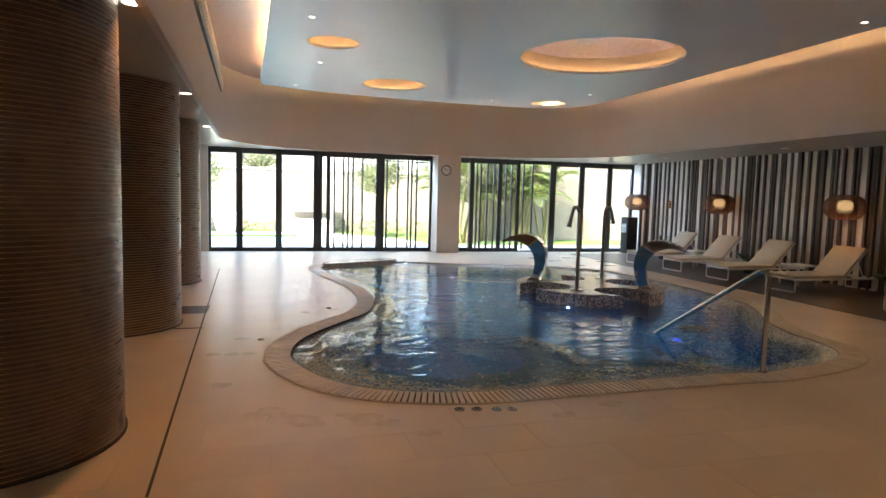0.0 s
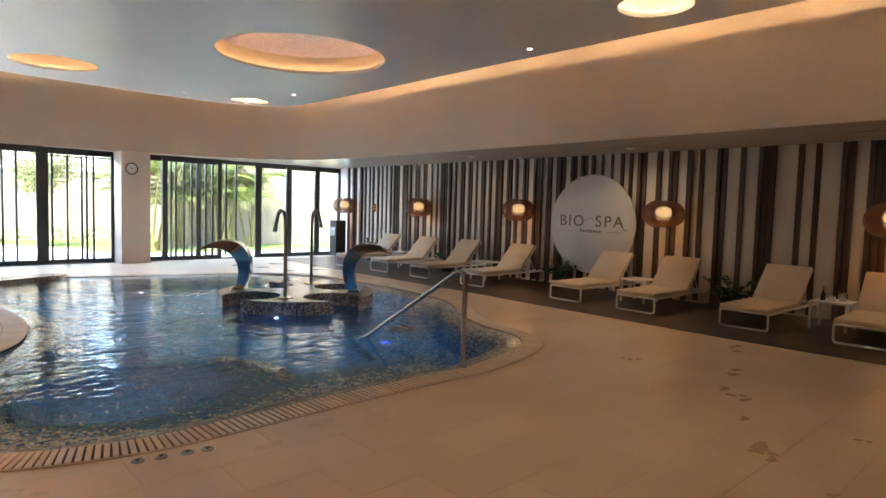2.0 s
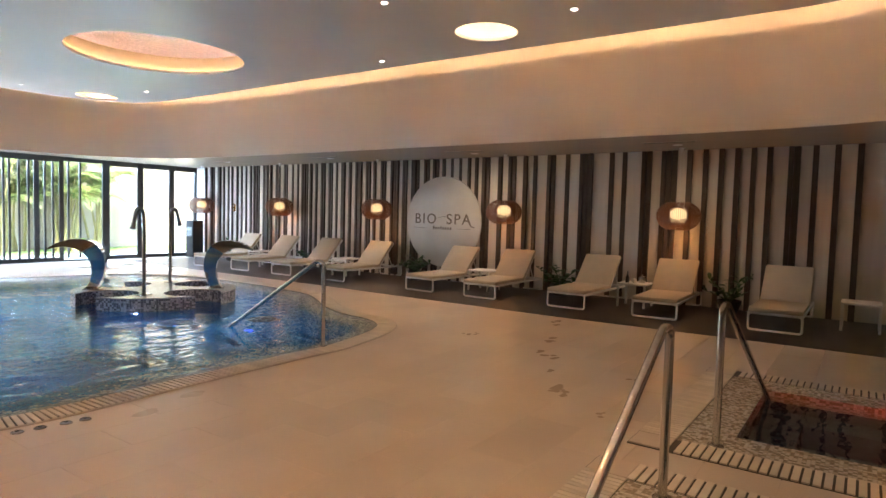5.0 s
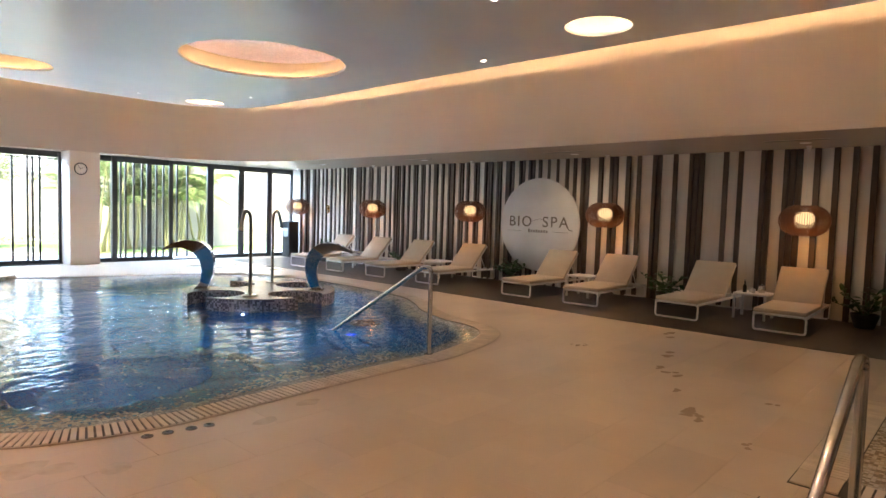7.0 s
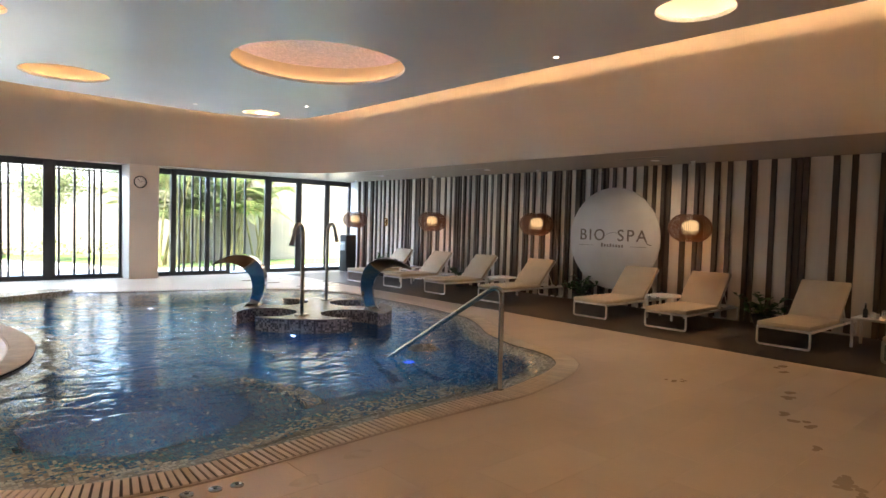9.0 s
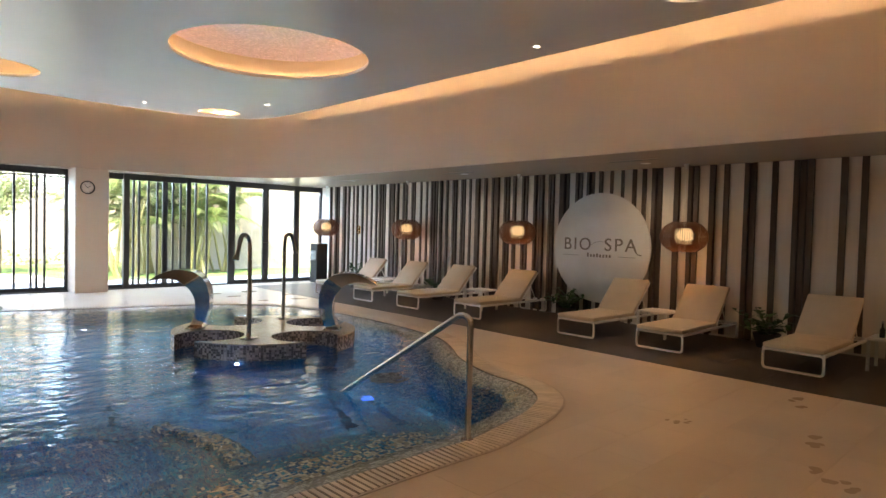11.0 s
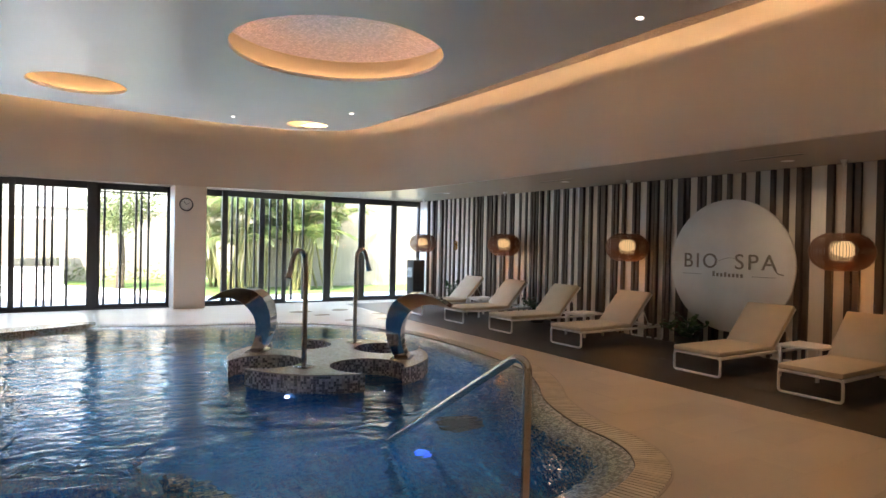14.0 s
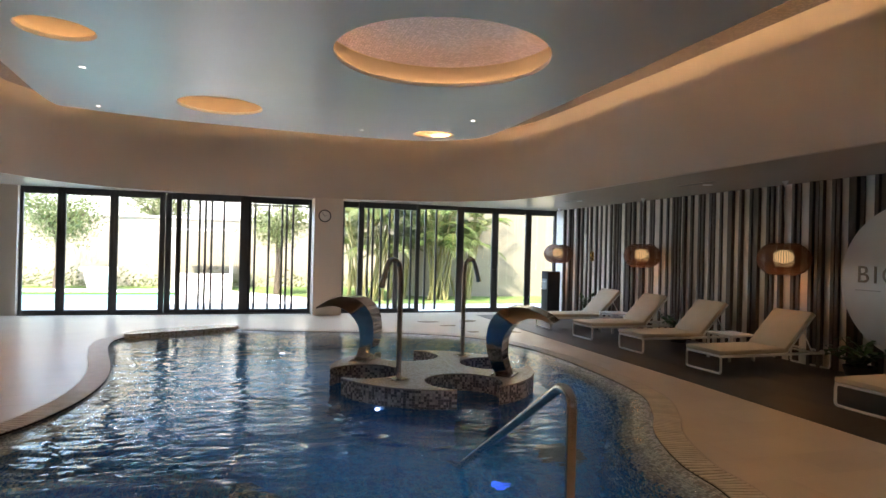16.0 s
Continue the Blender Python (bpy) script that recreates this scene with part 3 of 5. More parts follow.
win1 = tagged(thing("window_1", "dark aluminium sliding glass doors with upright bars", "window"), kind="structure")
for x0, x1, l, r in ((-0.80, -0.07, 0.06, 0.08), (-0.07, 0.89, 0.08, 0.08), (0.89, 1.87, 0.08, 0.11)):
    sash(win1, x0, x1, 17.0, l, r)
sash(win1, 1.87, 3.62, 17.07, 0.12, 0.1)
sash(win1, 2.09, 3.56, 16.985, 0.1, 0.17)
sash(win1, 3.56, 4.945, 17.05, 0.07, 0.06)
bars(win1, (2.31, 2.55, 2.67, 2.80, 3.05), 17.14)
bars(win1, (3.71, 4.01, 4.30, 4.40, 4.54), 17.13)
part("top_track", boxes((3.6, 4.94, 17.0, 17.04, 2.40, 2.43)), M_FRAME, win1)
part("window_sill", boxes((-0.85, 4.945, 16.97, 17.2, -0.01, 0.012)), M_FRAME, win1, "flush dark door track")
win2 = tagged(thing("window_2", "dark aluminium glass doors, one leaf slid open", "window"), kind="structure")
sash(win2, 5.585, 6.12, 17.06, 0.06, 0.09)
sash(win2, 6.03, 7.52, 16.985, 0.12, 0.1)
for x0, x1, l, r in ((8.47, 9.49, 0.18, 0.085), (9.49, 10.41, 0.085, 0.08), (10.41, 11.19, 0.08, 0.05)):
    sash(win2, x0, x1, 17.0, l, r)
bars(win2, (5.70, 6.28, 6.40, 6.60, 6.80), 17.14)
bars(win2, (6.97,), 17.13, 0.12)
bars(win2, (7.16, 7.34, 7.70, 7.98), 17.14)
part("top_track", boxes((7.52, 8.47, 17.0, 17.2, 2.5, 2.597)), M_FRAME, win2)
part("window_sill", boxes((5.585, 11.19, 16.97, 17.2, -0.01, 0.012)), M_FRAME, win2, "flush dark door track")
hb = bmesh.new()
tube(hb, bend([(9.53, 17.0, 1.05), (9.53, 16.95, 1.05), (9.40, 16.95, 1.05)], 0.02), 0.009, 8)
part("door_handle", hb, M_BRUSHED, win2, "short steel lever handle")

# ---- wall battens: pale boards, dark battens standing proud of them in ones, twos and threes ----
rng = random.Random(11)
meshes = {}


def upright(name, y, w, depth, material):
    """A floor-to-soffit board whose far edge lies at y."""
    if (name, w, depth) not in meshes:
        o = obj(name, boxes((-depth, 0, -w, 0.0, 0.0, SOFFIT - 0.002), bevel=0.003), material)
        meshes[(name, w, depth)] = o.data
    else:
        o = new(name, meshes[(name, w, depth)])
    o.location = (X1 - 0.001, y, 0)
    o.parent = wall_east


BUNCHES = [(7.01, 2), (6.63, 1), (6.41, 2), (6.07, 1), (5.87, 1), (5.57, 2), (5.20, 1), (4.92, 3), (4.35, 1), (4.12, 1), (3.77, 2), (3.44, 3), (3.02, 1), (2.77, 1),
           (2.53, 1), (2.29, 1), (2.06, 1), (1.83, 1), (1.54, 2), (1.22, 1), (0.94, 1), (0.66, 1)]
y = 0.66
while y > Y0 + 0.6:
    n = rng.choice((1, 1, 2, 3))
    y -= 0.11 * n + rng.choice((0.14, 0.17, 0.20))
    BUNCHES.append((round(y, 2), n))
y = 7.01
while y < 16.4:
    n = rng.choice((1, 1, 1, 2, 2, 3))
    y += 0.075 * n + rng.choice((0.10, 0.13, 0.16))
    BUNCHES.append((round(y, 2), n))
BUNCHES.sort(reverse=True)
low = 16.95
for y, n in BUNCHES:
    if low - y > 0.01:
        upright("pale_board", low, round(low - y - 0.003, 3), 0.02, M_BOARD)
    low = y
    for k in range(n):
        w = 0.055 if y > 7.1 else 0.07 if n > 1 else 0.08
        upright("batten", low, w, rng.choice((0.045, 0.06, 0.08)), M_BATTEN)
        low -= w + (0.025 if k < n - 1 else 0.0)

# ---- main pool ----
pool = thing("swimming_pool", "free-form mosaic indoor pool brimming with blue water", "pool")
step = 0.042
gx, gy = np.meshgrid(np.arange(0.5, 8.3, step), np.arange(4.6, 14.7, step), indexing="ij")
hit, dist = inside(gx, gy, POOL)
d = np.where(hit, dist, -dist)
front = np.clip((9.0 - gy) / 3.0, 0, 1) * np.clip((6.1 - gx) / 1.2, 0, 1)  # the wide entry steps lie along the near edge
wet = np.clip((3.2 - gx) / 1.6, 0, 1) * 0.18  # on the column side the water comes up to the grating
dd = np.where(d > GRATE - 0.04, d + wet, d)
rim = np.interp(dd, [-9, GRATE + 0.01, GRATE + 0.17, GRATE + 0.30], [-0.002, -0.002, -0.05, -0.16])
wall = np.interp(d, [0, 0.41, 0.54, 0.68, 9], [0, 0, -0.16, -1.15, -1.15])
treads = np.where(d > 1.75, -1.15, np.where(d > 1.35, -0.80, np.where(d > 0.95, -0.52, np.where(d > 0.55, -0.28, 0.0))))
gz = np.minimum(rim, wall * (1 - front) + treads * front)
bn = np.hypot((gx - 2.5) / 0.86, (gy - 6.85) / 0.78)
bowl = bn < 1  # a bubble bed let into the steps
rad = np.hypot(gx - 2.62, gy - 6.6)  # a shallow shelf with a rounded nose lies round the bubble bed
nose = (rad > 1.08) & (rad < 1.34) & (gx > 3.5) & (gy > 6.2) & (gy < 7.4)
shelf = np.where(nose, -0.53, -0.62) - 0.6 * (np.clip(rad - 1.24, 0, 9) / 0.16) ** 2
gz = np.where((d > 0.5) & ~bowl, np.maximum(gz, shelf), gz)
gz = np.where(bowl, -0.62 - 0.4 * np.clip((1 - bn) / 0.32, 0, 1) ** 0.7, gz)
# share of blue tesserae: none at the rim, more with every course towards the deep
share = np.clip((d - 0.47) / (0.2 + 0.7 * front), 0, 1) ** 0.75
share = np.where(d > 0.62, np.maximum(share, 0.35), share)
share = np.where(rad < 1.1, np.minimum(np.maximum(share, 0.93), 0.96), share)
share = np.where(nose, np.minimum(share, 0.4), share)
share = np.where(bowl, 0.97, share)
bm = bmesh.new()
vid = {}
lay = bm.verts.layers.float.new("tile_share")
keep = d > 0.03
for i in range(gx.shape[0] - 1):
    for j in range(gx.shape[1] - 1):
        if keep[i:i + 2, j:j + 2].all():
            q = []
            for a, c in ((i, j), (i + 1, j), (i + 1, j + 1), (i, j + 1)):
                if (a, c) not in vid:
                    vid[a, c] = bm.verts.new((gx[a, c], gy[a, c], gz[a, c]))
                    vid[a, c][lay] = share[a, c]
                q.append(vid[a, c])
            bm.faces.new(q)
part("basin", bm, M_BASIN, pool, "pale mosaic rim stepping down to deep blue", smooth=False)
bm = bmesh.new()
lp = inset(POOL, GRATE + 0.02)
bm.faces.new([bm.verts.new((x, y, -0.018)) for x, y in lp])
water = part("water", bm, M_WATER, pool, "rippled clear blue water", smooth=False)
water.visible_shadow = False
bm = bmesh.new()
plate(bm, [inset(POOL, 0.0, 0.1), inset(POOL, GRATE, 0.1)], -0.011, 0.0035)
part("drain_channel", bm, M_CHANNEL, pool, "dark overflow channel", smooth=False)
bm = bmesh.new()
plate(bm, [inset(POOL, -0.012, 0.1), inset(POOL, 0.003, 0.1)], -0.01, 0.009)
part("edge_strip", bm, M_GROUT, pool, "thin dark joint round the grating", smooth=False)
xy, nrm = even(POOL, 0.048)
order = np.argsort(xy[:, 1] + 0.15 * np.abs(xy[:, 0] - 3))
near = set(order[:300].tolist())
slat = boxes((-0.0155, 0.0155, 0.006, GRATE - 0.004, 0.004, 0.012))
slat_mesh = None
rest = bmesh.new()
for i, ((x, y), (nx, ny)) in enumerate(zip(xy, nrm)):
    a = math.atan2(ny, nx) - math.pi / 2
    if i in near:
        if slat_mesh is None:
            o = obj("grating_slat", slat, M_SLAT)
            slat_mesh = o.data
        else:
            o = new("grating_slat", slat_mesh)
        o.matrix_world = pose(x, y, 0, 0, 0, math.degrees(a))
        o.parent = pool
    else:
        k0 = len(rest.verts)
        box(rest, -0.0155, 0.0155, 0.006, GRATE - 0.004, 0.004, 0.012)
        rest.verts.ensure_lookup_table()
        m = pose(x, y, 0, 0, 0, math.degrees(a))
        for v in rest.verts[k0:]:
            v.co = m @ v.co
tagged(part("grating", rest, M_SLAT, pool, "cream slatted overflow grating", smooth=False), kind="stuff")
bm = bmesh.new()
curb = spline([(1.78, 13.45), (2.5, 13.75), (3.2, 14.12), (3.44, 14.36), (3.2, 14.52), (2.5, 14.3), (1.85, 13.85)], True, 4)
plate(bm, [ccw(curb)], -0.4, 0.055)
part("raised_ledge", bm, M_RIM, pool, "low raised mosaic ledge", smooth=False)
for x, y, z, m in ((5.39, 6.95, -0.60, G_BLUE), (4.08, 12.0, -0.3, G_POOL), (7.0, 7.6, -0.35, G_RED)):
    bm = bmesh.new()
    s = 0.06 if m is G_BLUE else 0.03
    lathe(bm, [(0.0, z + 0.012), (s, z + 0.01), (s + 0.01, z)], 20, (x, y))
    part("underwater_light", bm, m, pool)
# fill lamps added under the surface to brighten the basin; no fittings stand here
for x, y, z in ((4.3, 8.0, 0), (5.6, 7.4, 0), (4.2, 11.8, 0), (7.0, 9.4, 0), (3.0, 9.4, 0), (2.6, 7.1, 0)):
    lamp = new("pool_fill_lamp", bpy.data.lights.new("pool_fill_lamp", "SPOT"))
    lamp.data.energy, lamp.data.color, lamp.data.shadow_soft_size = POOL_FILL_WATTS * (0.5 if y < 7.3 else 1.0), (0.16, 0.6, 1.0), 0.02
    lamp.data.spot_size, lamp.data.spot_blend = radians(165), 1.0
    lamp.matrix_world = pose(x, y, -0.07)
bm = bmesh.new()
lathe(bm, [(0.0, -1.13), (0.22, -1.13), (0.23, -1.15)], 28, (6.4, 7.9))
part("floor_drain", bm, M_POT, pool, "round drain cover")

# island with four round seats bitten out
CX, CY, R, BD, BR = 5.6, 9.45, 1.15, 0.8, 0.40
half = math.acos((R * R + BD * BD - BR * BR) / (2 * R * BD))
loop = []
for q in range(4):
    c = radians(187 + 90 * q)
    bx, by = CX + BD * math.cos(c), CY + BD * math.sin(c)
    p0 = (CX + R * math.cos(c - half) - bx, CY + R * math.sin(c - half) - by)
    a0 = math.atan2(p0[1], p0[0])
    p1 = (CX + R * math.cos(c + half) - bx, CY + R * math.sin(c + half) - by)
    a1 = math.atan2(p1[1], p1[0])
    sweep = -((a0 - a1) % math.tau)
    loop += [(bx + BR * math.cos(a0 + sweep * s / 24), by + BR * math.sin(a0 + sweep * s / 24)) for s in range(24)]
    loop += [(CX + R * math.cos(c + half + (math.pi / 2 - 2 * half) * s / 12), CY + R * math.sin(c + half + (math.pi / 2 - 2 * half) * s / 12)) for s in range(12)]
island = thing("pool_island", "grey mosaic pool island with four round seat bays", "pool island")
bm = bmesh.new()
plate(bm, [ccw(loop)], -0.06, 0.15)
part("wall", bm, M_ISLE, island, "grey and cream mosaic sides", smooth=False)
bm = bmesh.new()
plate(bm, [inset(ccw(loop), 0.004, 0.05)], -1.15, -0.061)
part("base", bm, M_BLUE, island, "blue mosaic plinth under water", smooth=False)
bm = bmesh.new()
plate(bm, [ccw(loop)], 0.151, 0.162)
part("top", bm, M_ISLETOP, island, "light mosaic top", smooth=False)
bm = bmesh.new()
tube(bm, [(4.80, 8.60, -0.16), (4.785, 8.57, -0.16)], 0.022, 16)
part("underwater_light", bm, G_POOL, island)


def fountain(name_at, turn, label):
    """A crescent of steel sheet rising from the island and curling outwards."""
    t = thing("waterfall_jet", label, "waterfall jet", "curled steel waterfalls", name_at, turn)
    inner = [(0.08, 0.0), (0.02, 0.10), (-0.015, 0.25), (0.0, 0.40), (0.06, 0.51), (0.15, 0.59), (0.27, 0.635), (0.40, 0.635), (0.54, 0.60)]
    outer = [(-0.08, 0.0), (-0.13, 0.10), (-0.18, 0.25), (-0.185, 0.44), (-0.13, 0.61), (0.0, 0.725), (0.20, 0.755), (0.40, 0.70), (0.55, 0.612)]
    inner, outer = spline(inner, False, 6), spline(outer, False, 6)
    ws = [0.085 + 0.075 * min(1.0, k / (0.55 * len(inner))) for k in range(len(inner))]
    bm = bmesh.new()
    rows = [[bm.verts.new(p) for p in ((xi, -w, zi), (xo, -w, zo), (xo, w, zo), (xi, w, zi))] for w, (xi, zi), (xo, zo) in zip(ws, inner, outer)]
    for a, b in zip(rows, rows[1:]):
        for i in range(4):
            bm.faces.new((a[i], a[(i + 1) % 4], b[(i + 1) % 4], b[i]))
    bm.faces.new(rows[0][::-1])
    bm.faces.new(rows[-1])
    bmesh.ops.recalc_face_normals(bm, faces=bm.faces)
    part("blade", bm, M_STEEL, t, "mirror polished curved shell")
    for k in (14, 20, 26, 32, 38):
        (xa, za), (xb, zb) = outer[k], outer[k + 1]
        nrm = Vector((-(zb - za), 0, xb - xa)).normalized() * 0.002
        p, w = Vector((xa, 0, za)), ws[k]
        bm = bmesh.new()
        tube(bm, [p + nrm + Vector((0, -w + 0.004, 0)), p + nrm + Vector((0, w - 0.004, 0))], 0.0035, 6)
        part("seam", bm, M_BRUSHED, t)
    part("foot_plate", boxes((-0.13, 0.10, -0.16, 0.16, 0, 0.012), bevel=0.004), M_BRUSHED, t)
    return t


fountain((4.90, 10.02, 0.162), 146, "polished steel swan-neck waterfall curling off the island")
fountain((6.26, 8.87, 0.162), 320, "polished steel swan-neck waterfall beside the handrail")


def spout(at, turn, label):
    t = thing("shower_spout", label, "water spout", "gooseneck water spouts", at, turn)
    bm = bmesh.new()
    pts = bend([(0, 0, 0.01), (0, 0, 1.02), (0.02, 0, 1.2), (0.14, 0, 1.24), (0.2, 0, 1.1), (0.235, 0, 0.98)], 0.16, 6)
    tube(bm, pts, 0.027, 14)
    part("pipe", bm, M_BRUSHED, t, "bent stainless pipe")
    bm = bmesh.new()
    tube(bm, [(0.20, 0, 1.08), (0.232, 0, 0.985), (0.245, 0, 0.945)], [0.029, 0.038, 0.044], 12, flat=0.7)
    part("nozzle", bm, M_BRUSHED, t)
    part("foot_plate", boxes((-0.09, 0.09, -0.07, 0.07, 0, 0.014), bevel=0.004), M_STEEL, t)


spout((5.06, 8.85, 0.162), 205, "tall stainless gooseneck spout on the island's front lobe")
spout((6.19, 10.08, 0.162), 20, "tall stainless gooseneck spout on the island's far lobe")


def handrail(base, end, label, height=0.88):
    """A bent steel bar: one upright on the rim, a long slope down into the water."""
    t = thing("pool_handrail", label, "handrail", "pool handrails", base)
    dx, dy, dz = end[0] - base[0], end[1] - base[1], end[2]
    u = Vector((dx, dy, 0)).normalized()
    bm = bmesh.new()
    pts = bend([(0, 0, 0.0), (0, 0, height), (u.x * 0.10, u.y * 0.10, height + 0.02), (dx, dy, dz)], 0.09, 6)
    tube(bm, pts, 0.0235, 14)
    part("bar", bm, M_BRUSHED, t, "bent stainless tube")
    bm = bmesh.new()
    lathe(bm, [(0.0, 0.016), (0.03, 0.016), (0.05, 0.010), (0.052, 0.0)], 24)
    part("flange", bm, M_BRUSHED, t)


handrail((4.90, 5.10, 0.0), (5.02, 7.05, -0.16), "bent stainless handrail standing at the main pool")
handrail((3.57, 1.27, 0.0), (2.02, 1.33, -0.1), "bent stainless handrail of the nearer square tub")
handrail((4.53, 1.20, 0.0), (6.15, 1.08, -0.1), "bent stainless handrail of the square tub")

# ---- square tubs ----
for (a, b, c, d), ends in zip(TUBS, (0, 1)):
    tub = thing("whirlpool_tub", "square sunken mosaic tub with a slatted grating round it", "whirlpool", "square tubs")
    g, rim = 0.25, 0.30
    r0, r1 = [(a, c), (b, c), (b, d), (a, d)], [(a + g, c + g), (b - g, c + g), (b - g, d - g), (a + g, d - g)]
    r2 = [(a + g + rim, c + g + rim), (b - g - rim, c + g + rim), (b - g - rim, d - g - rim), (a + g + rim, d - g - rim)]
    bm = bmesh.new()
    plate(bm, [r0, r1], -0.011, 0.0035)
    part("drain_channel", bm, M_CHANNEL, tub, smooth=False)
    bm = bmesh.new()
    plate(bm, [r1, r2], -0.2, 0.004)
    part("rim", bm, M_RIM, tub, "pale mosaic rim", smooth=False)
    bm = bmesh.new()
    x0, y0, x1, y1 = *r2[0], *r2[2]
    f = 0.3
    for za, zb, o in ((-0.2, -0.45, 0.0), (-0.45, -0.95, f)):
        vs = [[bm.verts.new((x, y, z)) for x, y in ((x0 + o, y0 + o), (x1 - o, y0 + o), (x1 - o, y1 - o), (x0 + o, y1 - o))] for z in (za, zb)]
        for i in range(4):
            bm.faces.new((vs[0][i], vs[0][(i + 1) % 4], vs[1][(i + 1) % 4], vs[1][i])).material_index = 0 if o == 0 else 1
        if o == 0:
            st = [bm.verts.new((x, y, zb)) for x, y in ((x0 + f, y0 + f), (x1 - f, y0 + f), (x1 - f, y1 - f), (x0 + f, y1 - f))]
            for i in range(4):
                bm.faces.new((vs[1][i], vs[1][(i + 1) % 4], st[(i + 1) % 4], st[i]))
        else:
            bm.faces.new(vs[1]).material_index = 1
    part("basin", bm, [M_TUBWALL, M_TUBWALL], tub, "dark blue-green mosaic basin with a bench", smooth=False)
    if ends:
        lamp = new("tub_lamp", bpy.data.lights.new("tub_lamp", "SPOT"))
        lamp.data.energy, lamp.data.color, lamp.data.shadow_soft_size = 0.6, (1.0, 0.07, 0.03), 0.02
        lamp.data.spot_size, lamp.data.spot_blend = radians(120), 1.0
        lamp.matrix_world = look((x0 + 0.06, 0.2, -0.22), (x1, 0.5, -0.3))
    bm = bmesh.new()
    bm.faces.new([bm.verts.new((x, y, -0.04)) for x, y in ((x0 - 0.005, y0 - 0.005), (x1 + 0.005, y0 - 0.005), (x1 + 0.005, y1 + 0.005), (x0 - 0.005, y1 + 0.005))])
    w = part("water", bm, M_TUB, tub, "still dark water", smooth=False)
    w.visible_shadow = False
    bm = bmesh.new()
    lathe(bm, [(0.0, 0.0), (0.05, 0.0), (0.055, -0.01)], 20)
    lg = part("underwater_light", bm, G_RED if ends else G_BLUE, tub)
    lg.matrix_world = pose(0.5 * (x0 + x1), y0 + f + 0.01, -0.6, -90)
    sm = None
    spots = [(x, d, 0) for x in np.arange(a + 0.27, b - 0.25, 0.045)] + [(a, y, 90) for y in np.arange(-0.3, d - 0.26, 0.052)] + [(b, y, -90) for y in np.arange(-0.3, d - 0.26, 0.052)]
    for x, y, turn in spots:
        if sm is None:
            o = obj("grating_slat", boxes((-0.019, 0.019, -g + 0.006, -0.006, 0.004, 0.012)), M_SLAT)
            sm = o.data
        else:
            o = new("grating_slat", sm)
        o.matrix_world = pose(x, y, 0, 0, 0, turn)
        o.parent = tub
    for q in (a + 0.01, b - g + 0.01):
        part("corner_plate", boxes((q, q + g - 0.02, d - g + 0.01, d - 0.01, 0.004, 0.012)), M_TILE, tub, smooth=False)

# ---- columns ----
for x, y, r in ((-0.87, 4.76, 0.70), (-0.97, 8.05, 0.70), (-1.12, 11.5, 0.70)):
    col = thing("column", "thick round column clad in dark bronze mosaic", "column", "mosaic columns", (x, y, 0))
    prof = []
    for i in range(97):
        z = i * 0.027
        prof += [(r, z + 0.001), (r, z + 0.0205), (r - 0.003, z + 0.0210), (r - 0.003, z + 0.0275)]
    prof = [(r - 0.003, -0.01)] + [p for p in prof if p[1] < SOFFIT - 0.003] + [(r - 0.003, SOFFIT - 0.001)]
    bm = bmesh.new()
    lathe(bm, prof, 72)
    for f in bm.faces:
        if max(math.hypot(v.co.x, v.co.y) for v in f.verts) < r - 0.0025:
            f.material_index = 1
    part("shaft", bm, [M_COLUMN, M_COLGROUT], col, smooth=True)
    bm = bmesh.new()
    lathe(bm, [(r + 0.012, 0.0), (r + 0.012, 0.012), (r - 0.002, 0.012)], 96)
    part("base_ring", bm, M_CHANNEL, col, "dark joint at the foot")

